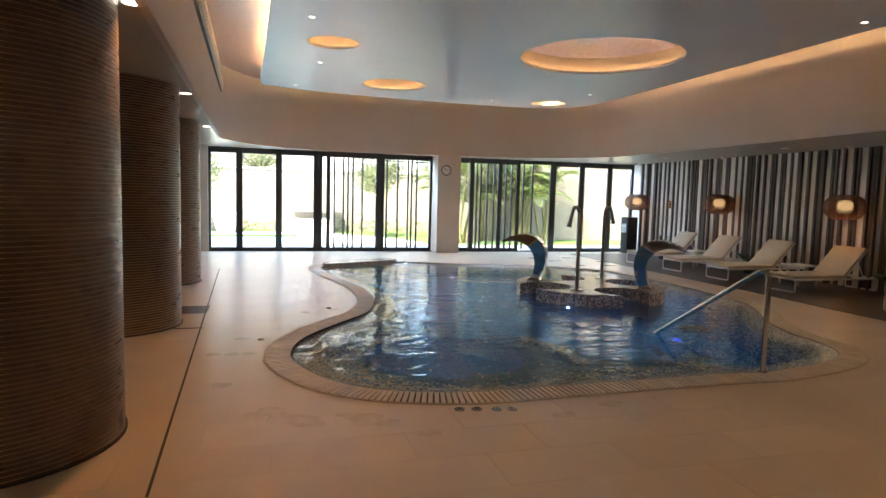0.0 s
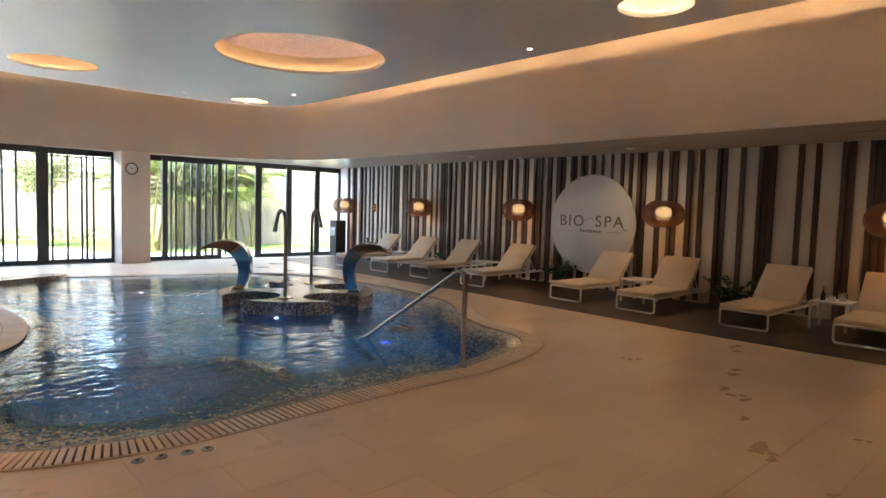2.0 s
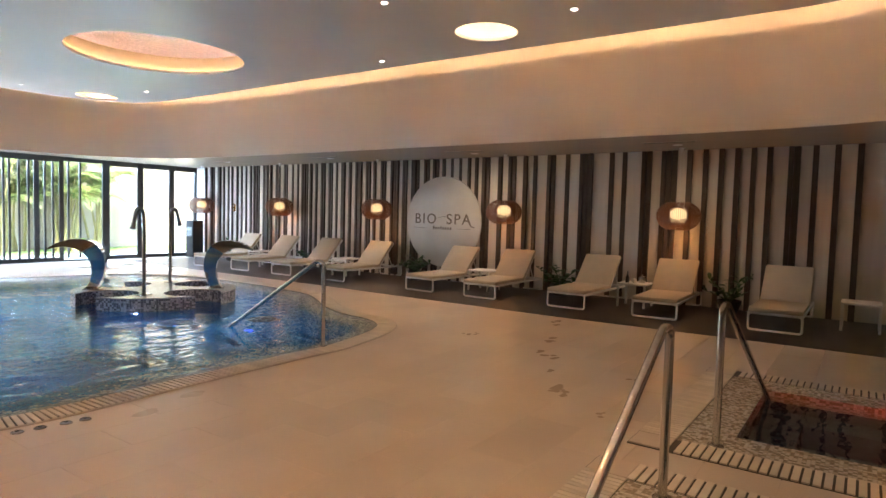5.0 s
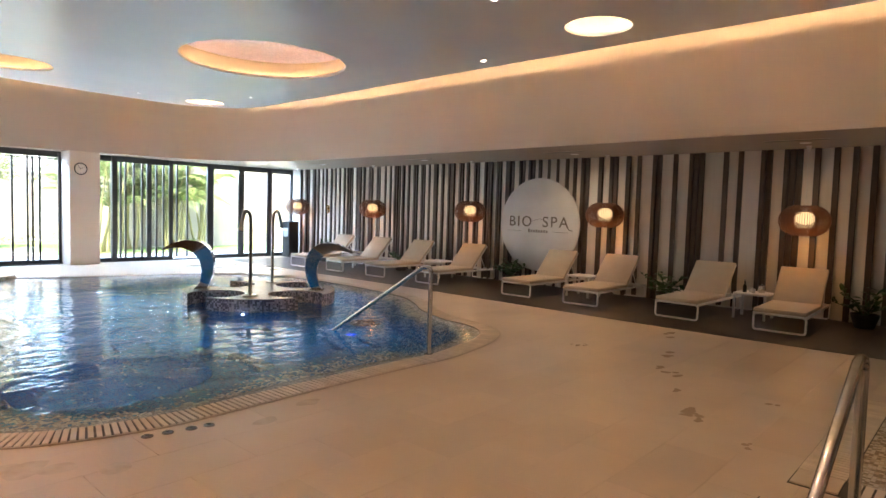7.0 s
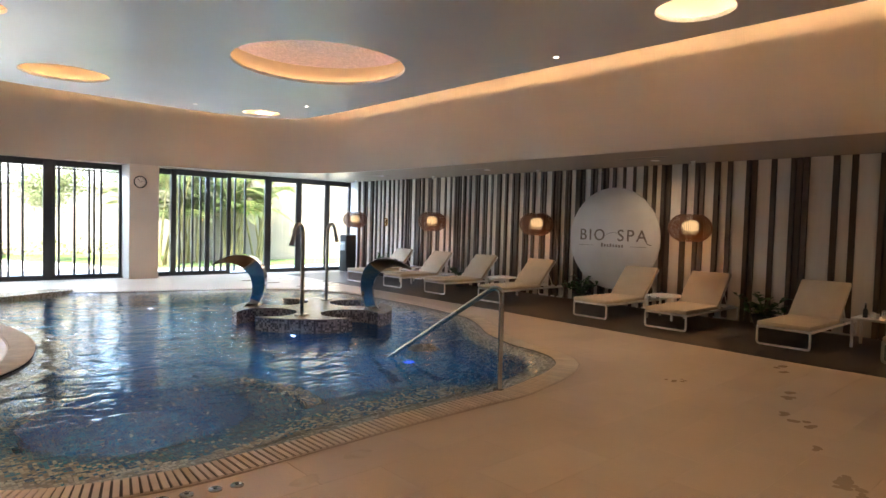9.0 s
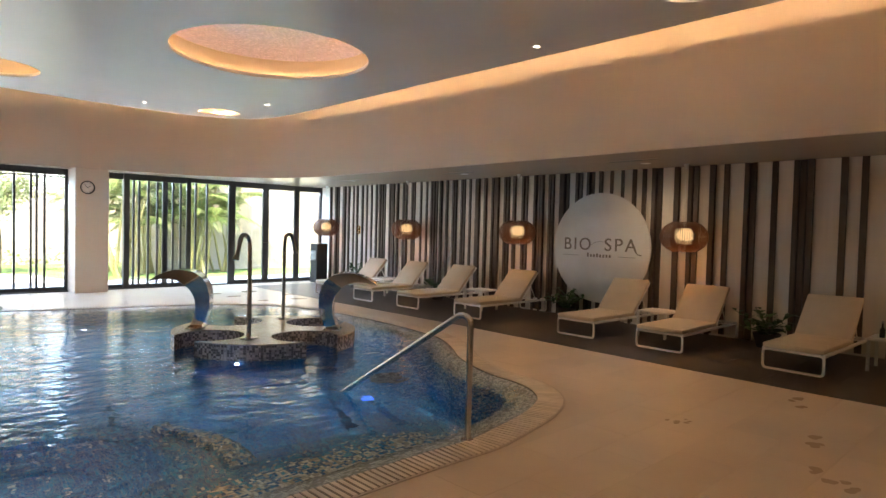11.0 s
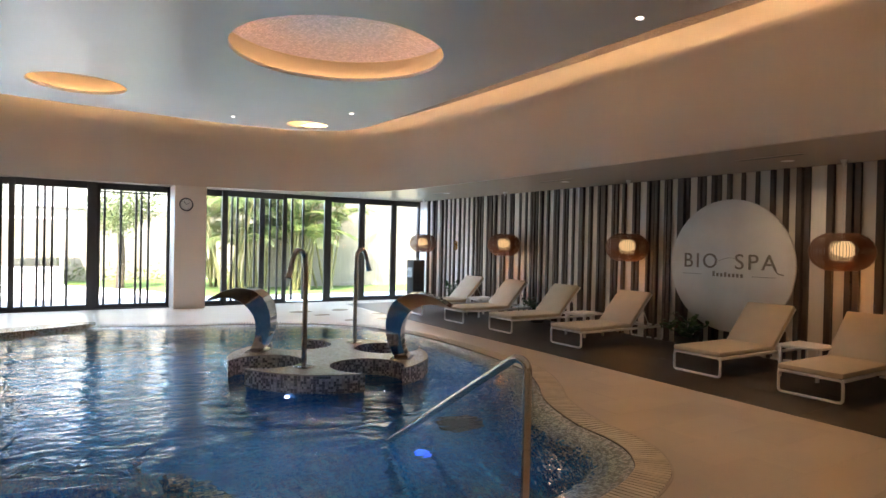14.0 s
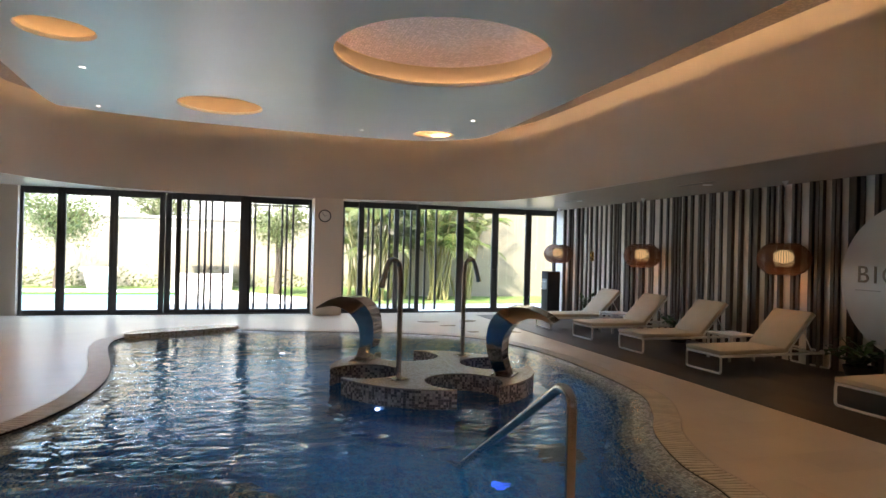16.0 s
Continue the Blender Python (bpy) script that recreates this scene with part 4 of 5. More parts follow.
# ---- loungers ----
def lounger():
    t = thing("sun_lounger", "white tubular sun lounger with beige cushion, backrest raised", "sun lounger", "row of sun loungers")
    w, z = 0.31, 0.235
    for x in (0.02, 1.86):
        bm = bmesh.new()
        tube(bm, bend([(x, 0, 0.016), (x, -w, 0.016), (x, -w, z), (x, w, z), (x, w, 0.016), (x, 0, 0.016)], 0.045, 4), 0.0155, 8)
        part("leg_loop", bm, M_ENAMEL, t)
    for s in (-1, 1):
        part("side_rail", boxes((0.02, 1.86, s * w - 0.015, s * w + 0.015, z - 0.018, z + 0.016), bevel=0.005), M_ENAMEL, t)
    for x in (0.35, 0.7, 1.05):
        part("cross_bar", boxes((x - 0.02, x + 0.02, -w + 0.016, w - 0.016, z - 0.01, z + 0.012)), M_ENAMEL, t)
    part("seat_cushion", boxes((0.0, 1.13, -w - 0.005, w + 0.005, z + 0.017, z + 0.075), bevel=0.018), M_CUSHION, t, "beige seat pad")
    a = radians(46)
    bm = boxes((0, 0.68, -w - 0.005, w + 0.005, 0.0, 0.058), bevel=0.018)
    bm.transform(Matrix.Translation((1.10, 0, z + 0.03)) @ Matrix.Rotation(-a, 4, "Y"))
    part("backrest", bm, M_CUSHION, t, "beige raised back pad")
    bm = bmesh.new()
    for s in (-1, 1):
        tube(bm, [(1.12, s * (w - 0.02), z + 0.01), (1.12 + 0.69 * math.cos(a), s * (w - 0.02), z + 0.01 + 0.69 * math.sin(a))], 0.012, 8)
    tube(bm, [(1.12 + 0.69 * math.cos(a), -w + 0.02, z + 0.01 + 0.69 * math.sin(a)), (1.12 + 0.69 * math.cos(a), w - 0.02, z + 0.01 + 0.69 * math.sin(a))], 0.012, 8)
    part("back_frame", bm, M_ENAMEL, t)
    for s in (-1, 1):
        bm = bmesh.new()
        tube(bm, [(1.12 + 0.45 * math.cos(a), s * 0.24, z + 0.45 * math.sin(a)), (1.62, s * 0.24, z + 0.004)], 0.009, 8)
        part("strut", bm, M_ENAMEL, t)
    part("strut_bar", boxes((1.605, 1.635, -w + 0.016, w - 0.016, z - 0.01, z + 0.012)), M_ENAMEL, t)
    return t


first = None
for y, dx, turn in ((1.41, 0.0, 0), (2.94, 0.0, 2), (4.30, 0.0, -1), (5.88, 0.0, 1), (7.17, 0.0, -1), (9.37, 0.0, 0.5), (10.93, -0.02, 0), (12.32, -0.05, 1), (13.75, -0.08, 0), (-0.35, 0, 1)):
    m = pose(9.28 + dx, y, 0, 0, 0, turn)
    if first is None:
        first = lounger()
        first.matrix_world = m
    else:
        copy_thing(first, m)


def side_table():
    t = thing("side_table", "low white square metal side table beside a lounger", "side table", "side tables")
    h, s = 0.39, 0.23
    part("tabletop", boxes((-s, s, -s, s, h - 0.03, h), bevel=0.005), M_ENAMEL, t)
    for i in (-1, 1):
        for j in (-1, 1):
            part("leg", boxes((i * (s - 0.018) - 0.016, i * (s - 0.018) + 0.016, j * (s - 0.018) - 0.016, j * (s - 0.018) + 0.016, 0, h - 0.031), bevel=0.003), M_ENAMEL, t)
    return t


tab = None
for y in (3.55, 0.5, 6.42, 10.02, 12.95):
    m = pose(10.35, y, 0)
    if tab is None:
        tab = side_table()
        tab.matrix_world = m
    else:
        copy_thing(tab, m)

# tableware on one table
jar = thing("jar", "small round lidded metal jar on the side table", "jar", at=(10.42, 3.46, 0.39))
bm = bmesh.new()
lathe(bm, [(0.0, 0.0), (0.045, 0.0), (0.058, 0.03), (0.058, 0.08), (0.045, 0.1), (0.0, 0.1)], 20)
part("body", bm, M_BRUSHED, jar)
bm = bmesh.new()
lathe(bm, [(0.0, 0.135), (0.012, 0.13), (0.01, 0.115), (0.046, 0.107), (0.046, 0.1005), (0.0, 0.1005)], 20)
part("lid", bm, M_BRUSHED, jar, "domed lid with a knob")
bottle = thing("bottle", "slim dark glass bottle on the side table", "bottle", at=(10.28, 3.66, 0.39))
bm = bmesh.new()
lathe(bm, [(0.0, 0.0), (0.026, 0.0), (0.028, 0.01), (0.028, 0.09), (0.011, 0.125), (0.011, 0.165), (0.0, 0.165)], 16)
part("body", bm, M_BLACK, bottle)
bm = bmesh.new()
lathe(bm, [(0.0, 0.19), (0.013, 0.19), (0.013, 0.1655), (0.0, 0.1655)], 12)
part("cap", bm, M_GREY, bottle)
for x, y in ((10.25, 3.53), (10.38, 3.60)):
    cup = thing("cup", "small white cup on the side table", "cup", "cups", (x, y, 0.39))
    bm = bmesh.new()
    lathe(bm, [(0.0, 0.004), (0.022, 0.004), (0.03, 0.065), (0.033, 0.065), (0.026, 0.0), (0.0, 0.0)], 16)
    part("body", bm, M_ENAMEL, cup)


# ---- plants ----
def leaf_mesh(length, width, droop):
    bm = bmesh.new()
    prev = None
    for i in range(6):
        s = i / 5
        w = width * math.sin(math.pi * min(1, 0.12 + 0.88 * s)) * 0.5
        x, z = length * s, length * (0.25 * s - droop * s * s)
        row = [bm.verts.new((x, -w, z + 0.12 * w)), bm.verts.new((x, 0, z)), bm.verts.new((x, w, z + 0.12 * w))]
        if prev:
            for k in (0, 1):
                bm.faces.new((prev[k], row[k], row[k + 1], prev[k + 1]))
        prev = row
    return bm


def potted(at, seed, tall, n, label):
    r = random.Random(seed)
    t = thing("potted_plant", label, "potted plant", "floor plants", at)
    bm = bmesh.new()
    lathe(bm, [(0.0, 0.0), (0.12, 0.0), (0.17, 0.16), (0.18, 0.2), (0.165, 0.2), (0.15, 0.17), (0.0, 0.17)], 24)
    part("pot", bm, M_POT, t, "dark round pot")
    bm = bmesh.new()
    lathe(bm, [(0.0, 0.175), (0.149, 0.172)], 20)
    part("soil", bm, M_SOIL, t)
    base = None
    for i in range(n):
        a, lean = r.uniform(0, 360), r.uniform(18, 72)
        h = tall * r.uniform(0.6, 1.0)
        tip = Vector((math.sin(radians(lean)) * h, 0, math.cos(radians(lean)) * h))
        bm = bmesh.new()
        tube(bm, [(0.02, 0, 0.17), (tip.x * 0.4, 0, 0.17 + tip.z * 0.55), (tip.x, 0, 0.17 + tip.z)], [0.008, 0.007, 0.004], 6)
        st = part("stem", bm, M_LEAF, t)
        st.matrix_local = pose(0, 0, 0, 0, 0, a)
        for k in range(9):
            s = 0.25 + 0.75 * k / 8
            q = Vector((tip.x * s * (0.5 + 0.5 * s), 0, 0.17 + tip.z * s))
            if base is None:
                lo = obj("leaf", leaf_mesh(0.15, 0.06, 0.35), M_LEAF, True)
                base = lo.data
            else:
                lo = new("leaf", base)
            lo.parent = st
            lo.matrix_local = pose(*q, r.uniform(-20, 20), r.uniform(-45, 10), (90 if k % 2 else -90) + r.uniform(-35, 35))
            f = r.uniform(0.75, 1.25)
            lo.scale = (f, f, f)


for y, sd, tall, n in ((2.2, 3, 0.58, 8), (5.05, 4, 0.52, 9), (8.35, 5, 0.48, 11), (11.65, 6, 0.48, 9), (14.7, 7, 0.50, 10)):
    potted((10.75, y, 0), sd, tall, n, "leafy green plant in a dark pot by the battens")


# ---- pendant lamps ----
def pendant(at, turn):
    t = thing("pendant_lamp", "round brown wicker pendant lamp glowing through an oval opening", "pendant lamp", "wicker pendant lamps", at, turn)
    RX, RZ = 0.345, 0.225
    bm = bmesh.new()
    nu, nv = 88, 36
    top = 0.30
    for i in range(nu):
        for j in range(nv):
            v0, v1 = [math.asin(max(-0.93, min(0.93, -0.93 + 1.86 * q / nv))) for q in (j, j + 1)]
            u0, u1 = i * math.tau / nu, (i + 1) * math.tau / nu
            um, vm = (u0 + u1) / 2, (v0 + v1) / 2
            ang = (um + math.pi) % math.tau - math.pi
            if (ang / 0.40) ** 2 + ((math.sin(vm) - 0.14) / 0.38) ** 2 < 1:
                continue
            out = 0.006 if (i + j) % 2 else 0.0
            du, dv = (u1 - u0) * 0.06, (v1 - v0) * 0.12
            q = [(u0 + du, v0 + dv), (u1 - du, v0 + dv), (u1 - du, v1 - dv), (u0 + du, v1 - dv)]
            bm.faces.new([bm.verts.new(((RX + out) * math.cos(v) ** 0.8 * math.cos(u), (RX + out) * math.cos(v) ** 0.8 * math.sin(u), (RZ + out) * math.sin(v) / 0.93)) for u, v in q])
    ob = part("shade", bm, M_WICKER, t, "woven brown wicker shell", smooth=False)
    bm = bmesh.new()
    for u in range(36):
        a = u * math.tau / 36
        if abs((a + math.pi) % math.tau - math.pi) < 0.45:
            continue
        tube(bm, [((RX - 0.008) * math.cos(v) ** 0.8 * math.cos(a), (RX - 0.008) * math.cos(v) ** 0.8 * math.sin(a), RZ * math.sin(v) / 0.93) for v in [math.asin(-0.92 + 1.84 * q / 8) for q in range(9)]], 0.004, 4)
    part("rib", bm, M_WICKER, t)
    bm = bmesh.new()
    lathe(bm, [(0.10, -0.11), (0.135, -0.04), (0.135, 0.07), (0.10, 0.13)], 40)
    part("diffuser", bm, G_BULB, t, "glowing pale inner shade")
    bm = bmesh.new()
    for u in range(26):
        a = u * math.tau / 26
        tube(bm, [(0.104 * math.cos(a), 0.104 * math.sin(a), -0.112), (0.14 * math.cos(a), 0.14 * math.sin(a), -0.04), (0.14 * math.cos(a), 0.14 * math.sin(a), 0.07), (0.104 * math.cos(a), 0.104 * math.sin(a), 0.132)], 0.0035, 4)
    part("diffuser_cane", bm, M_WICKER, t)
    bm = bmesh.new()
    tube(bm, [(0, 0, 0.131), (0.004, 0.006, 0.5), (-0.004, -0.008, 0.8), (0, 0, SOFFIT - at[2] - 0.06)], 0.004, 6)
    part("cord", bm, M_ENAMEL, t)
    bm = bmesh.new()
    lathe(bm, [(0.008, SOFFIT - at[2] - 0.085), (0.04, SOFFIT - at[2] - 0.001), (0.0, SOFFIT - at[2] - 0.001)], 20)
    part("ceiling_cap", bm, M_ENAMEL, t, "small white cone cap")
    lamp = new("pendant_bulb", bpy.data.lights.new("pendant_bulb", "POINT"))
    lamp.data.energy, lamp.data.color, lamp.data.shadow_soft_size = PENDANT_WATTS, (1.0, 0.46, 0.15), 0.05
    lamp.matrix_world = pose(at[0], at[1], at[2] - 0.15)


for y, turn in ((3.04, 193), (6.30, 210), (9.56, 222), (12.83, 229), (16.17, 235)):
    pendant((10.82, y, 1.49), turn)

# ---- round sign ----
sign = thing("round_sign", "large white round sign board with raised spa lettering", "sign", at=(11.06, 7.9, 1.26), turn=-90)
bm = bmesh.new()
lathe(bm, [(0.0, -0.02), (0.945, -0.02), (0.955, -0.01), (0.955, 0.015), (0.945, 0.02), (0.0, 0.02)], 96)
bm.transform(Matrix.Rotation(radians(90), 4, "X"))
part("disc", bm, M_SIGN, sign, "white round board")
part("bracket", boxes((-0.3, 0.3, 0.021, 0.13, -0.3, 0.3)), M_BLACK, sign, "dark mounting frame")


def lettering(text, size, x, z, parent, width):
    cu = bpy.data.curves.new("lettering", "FONT")
    cu.body, cu.size, cu.extrude, cu.align_x, cu.space_character = text, size, 0.004, "CENTER", 1.25
    tmp = new("lettering", cu)
    me = bpy.data.meshes.new_from_object(tmp.evaluated_get(bpy.context.evaluated_depsgraph_get()))
    bpy.data.objects.remove(tmp)
    ob = new("lettering", me)
    me.materials.clear()
    me.materials.append(M_LETTER)
    ob.parent = parent
    xs = [v.co.x for v in me.vertices]
    k = width / (max(xs) - min(xs))
    for v in me.vertices:
        v.co.x = (v.co.x - (max(xs) + min(xs)) / 2) * k
    ob.matrix_local = pose(x, -0.0245, z, 90)
    return ob


bpy.context.view_layer.update()
lettering("BIO", 0.31, -0.445, -0.045, sign, 0.54)
lettering("SPA", 0.31, 0.41, -0.045, sign, 0.60)
bm = bmesh.new()
tube(bm, bend([(0.66, -0.024, 0.03), (0.71, -0.024, -0.085), (0.80, -0.024, -0.10)], 0.06), 0.008, 6)
part("flourish", bm, M_LETTER, sign)
bm = bmesh.new()
tube(bm, bend([(-0.16, -0.024, 0.06), (0.0, -0.024, 0.12), (0.12, -0.024, 0.10)], 0.1), 0.003, 5)
part("stroke", bm, M_LETTER, sign)
for i, hgt in enumerate((0.075, 0.05, 0.05, 0.065, 0.05, 0.05, 0.05, 0.05)):
    x = -0.24 + i * 0.062
    part("letter_bar", boxes((x, x + 0.032, -0.026, -0.0201, -0.165, -0.165 + hgt)), M_LETTER, sign, smooth=False)
part("rule", boxes((-0.75, -0.42, -0.0235, -0.0201, -0.145, -0.139)), M_LETTER, sign, smooth=False)
part("rule", boxes((0.36, 0.70, -0.0235, -0.0201, -0.145, -0.139)), M_LETTER, sign, smooth=False)

# ---- clock ----
clock = thing("wall_clock", "round wall clock with a pale face on the post", "clock", at=(5.17, 16.45, 2.2))
bm = bmesh.new()
lathe(bm, [(0.0, 0.0), (0.135, 0.0), (0.14, 0.02), (0.13, 0.04), (0.118, 0.03), (0.118, 0.012), (0.0, 0.012)], 40)
bm.transform(Matrix.Rotation(radians(90), 4, "X"))
part("case", bm, M_BLACK, clock)
bm = bmesh.new()
lathe(bm, [(0.0, 0.0), (0.116, 0.0)], 40)
bm.transform(Matrix.Translation((0, -0.014, 0)) @ Matrix.Rotation(radians(90), 4, "X"))
part("face", bm, M_CLOCKFACE, clock)
for a, ln in ((65, 0.06), (-40, 0.09)):
    bm = boxes((-0.004, 0.004, -0.019, -0.016, -0.01, ln))
    bm.transform(Matrix.Rotation(radians(a), 4, "Y"))
    part("clock_hand", bm, M_BLACK, clock, smooth=False)
for i in range(12):
    bm = boxes((-0.003, 0.003, -0.017, -0.0155, 0.092, 0.106))
    bm.transform(Matrix.Rotation(i * math.tau / 12, 4, "Y"))
    part("hour_mark", bm, M_BLACK, clock, smooth=False)

# ---- water dispenser by the glazing ----
disp = thing("water_dispenser", "tall dark water dispenser cabinet beside the glazing", "water dispenser", at=(10.78, 16.45, 0), turn=-90)
part("body", boxes((-0.17, 0.17, -0.17, 0.17, 0.0, 1.05), bevel=0.015), M_BLACK, disp)
part("tap_bay", boxes((-0.12, 0.12, -0.176, -0.171, 0.62, 0.86), bevel=0.002), M_GREY, disp, "grey tap recess")
for i in (-1, 1):
    part("tap", boxes((i * 0.05 - 0.015, i * 0.05 + 0.015, -0.215, -0.177, 0.78, 0.81), bevel=0.004), M_ENAMEL, disp)
part("drip_tray", boxes((-0.1, 0.1, -0.23, -0.177, 0.60, 0.62), bevel=0.004), M_GREY, disp)

# small brass-coloured double ring between the battens, soffit vents, wall sockets
orn = thing("wall_ornament", "small brass-coloured double ring on the battened wall", "wall ornament", at=(11.07, 15.0, 1.45))
M_BRASS = mat("brass", (0.75, 0.40, 0.12), 0.25, metal=1.0, scale=12)
for z in (-0.055, 0.055):
    bm = bmesh.new()
    tube(bm, [(-0.03, 0.05 * math.cos(k * math.tau / 20), z + 0.05 * math.sin(k * math.tau / 20)) for k in range(20)], 0.012, 8, True)
    part("ring", bm, M_BRASS, orn)
part("backplate", boxes((-0.018, 0.02, -0.02, 0.02, -0.1, 0.1), bevel=0.004), M_BRASS, orn)
for y in (3.03, 6.74, 10.4, 14.0):
    v = thing("soffit_vent", "slim linear air slot set in the soffit", "air vent", "soffit vents", (10.0, y, SOFFIT))
    part("frame", boxes((-0.05, 0.05, -0.40, 0.40, -0.006, -0.0005), bevel=0.002), M_SOFFIT, v)
    for q in (-0.024, 0.0, 0.024):
        part("slot", boxes((q - 0.006, q + 0.006, -0.38, 0.38, -0.0075, -0.0062)), M_BLACK, v, smooth=False)
for y in (8.9, 12.1):
    s = thing("wall_socket", "white twin wall socket low between the battens", "socket", "wall sockets", (11.178, y, 0.3))
    part("plate", boxes((-0.012, 0.0, -0.075, 0.075, -0.04, 0.04), bevel=0.003), M_ENAMEL, s)
    for k in (-1, 1):
        part("outlet", boxes((-0.015, -0.0125, k * 0.036 - 0.02, k * 0.036 + 0.02, -0.02, 0.02)), M_BLACK, s, smooth=False)
for x, y in ((1.97, 4.74), (2.09, 4.72), (2.23, 4.69), (2.34, 4.67), (0.60, 7.09), (1.42, 8.74)):
    v = thing("deck_cap", "small round steel cap set in the deck", "floor cap", "steel deck caps", (x, y, 0))
    bm = bmesh.new()
    lathe(bm, [(0.0, 0.009), (0.028, 0.009), (0.036, 0.005), (0.038, 0.0)], 18)
    part("lid", bm, M_BRUSHED, v)
    bm = bmesh.new()
    lathe(bm, [(0.0, 0.013), (0.01, 0.013), (0.012, 0.0092)], 12)
    part("knob", bm, M_BLACK, v)

# ---- garden ----
bm = bmesh.new()
plate(bm, [[(-400, 17.2), (400, 17.2), (400, 600), (-400, 600)], [(-9, 19.6), (1.6, 19.6), (1.6, 24.0), (-9, 24.0)]], -0.6, -0.04)
structure("ground", bm, M_LAWN, "mown green lawn")
bm = bmesh.new()
plate(bm, [[(-12, 17.2), (14, 17.2), (14, 19.3), (5.6, 19.3), (5.2, 21.5), (2.6, 25.0), (-12, 25.0)], [(-9, 19.6), (1.6, 19.6), (1.6, 24.0), (-9, 24.0)]], -0.039, -0.01)
structure("pavement", bm, M_PAVE, "pale stone terrace")
bm = boxes((-9, 1.6, 19.6, 24.0, -0.6, -0.12))
opool = thing("outdoor_pool", "turquoise garden swimming pool in bright sun", "pool")
part("water", bm, M_POOLTURQ, opool, smooth=False)
gw = thing("garden_wall", "tall rendered garden wall with a pale coping", "wall")
part("wall", boxes((-20, 9.6, 27.0, 27.25, -0.04, 2.45)), M_GARDENWALL, gw, smooth=False)
part("coping", boxes((-20, 9.6, 26.95, 27.3, 2.451, 2.52)), M_WHITE, gw, smooth=False)
wh = thing("cream_house", "cream rendered neighbouring house wall with palm shadows", "house")
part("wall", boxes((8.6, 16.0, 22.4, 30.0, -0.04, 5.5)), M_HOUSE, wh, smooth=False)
part("roof", boxes((8.4, 16.2, 22.2, 30.2, 5.501, 5.7)), M_GARDENWALL, wh, smooth=False)
fh = thing("far_house", "pale two-storey house behind the garden wall", "house")
part("wall", boxes((-3.0, 7.5, 33.0, 42.0, -0.04, 5.8)), M_WHITE, fh, smooth=False)
part("roof", boxes((-3.4, 7.9, 32.6, 42.4, 5.801, 6.1)), M_GARDENWALL, fh, smooth=False)
for x in (-1.6, 1.4, 4.4):
    for z in (0.9, 3.6):
        part("window", boxes((x, x + 1.2, 32.96, 32.995, z, z + 1.4)), M_FRAME, fh, smooth=False)


def palm(at, seed, canes=9, tall=3.4):
    r = random.Random(seed)
    t = thing("areca_palm", "clump of green areca palm with yellow canes", "palm", "garden palms", at)
    cane, leaf = bmesh.new(), bmesh.new()
    for c in range(canes):
        a, lean = r.uniform(0, math.tau), r.uniform(0.05, 0.32)
        h = tall * r.uniform(0.35, 0.75)
        b0 = Vector((r.uniform(-0.3, 0.3), r.uniform(-0.3, 0.3), 0))
        top = b0 + Vector((math.cos(a) * lean * h, math.sin(a) * lean * h, h))
        tube(cane, [b0, b0.lerp(top, 0.5) + Vector((0, 0, 0.05)), top], [0.045, 0.035, 0.02], 6)
        for f in range(5):
            fa = a + f * math.tau / 5 + r.uniform(-0.4, 0.4)
            L, rise = r.uniform(0.9, 1.5), r.uniform(0.8, 1.5)
            pts = []
            for s in range(9):
                q = s / 8
                pts.append(top + Vector((math.cos(fa) * L * q, math.sin(fa) * L * q, L * (rise * q - 1.05 * q * q))))
            tube(cane, pts, [0.012 - 0.001 * s for s in range(9)], 4)
            for s in range(1, 27):
                q = s / 27 * 8
                i = min(7, int(q))
                p = pts[i].lerp(pts[i + 1], q - i)
                d = (pts[i + 1] - pts[i]).normalized()
                side = d.cross(Vector((0, 0, 1))).normalized()
                ll = 0.42 * math.sin(math.pi * (0.15 + 0.8 * s / 27))
                for sg in (-1, 1):
                    tip = p + side * sg * ll * 0.8 + d * ll * 0.55 + Vector((0, 0, -0.25 * ll))
                    mid = p.lerp(tip, 0.45) + Vector((0, 0, 0.05))
                    w = d * 0.017
                    vs = [leaf.verts.new(v) for v in (p, mid - w, tip, mid + w)]
                    leaf.faces.new(vs)
    part("cane", cane, M_CANE, t, "yellow-green jointed canes")
    tagged(part("frond", leaf, M_PALM, t, "feathered green fronds", smooth=False), kind="stuff")


palm((7.1, 20.6, -0.04), 21, 11, 3.6)
palm((9.2, 21.0, -0.04), 22, 15, 4.3)
palm((7.0, 22.9, -0.04), 23, 9, 3.8)
palm((8.0, 21.6, -0.04), 24, 9, 3.6)
palm((10.2, 21.3, -0.04), 25, 8, 4.0)



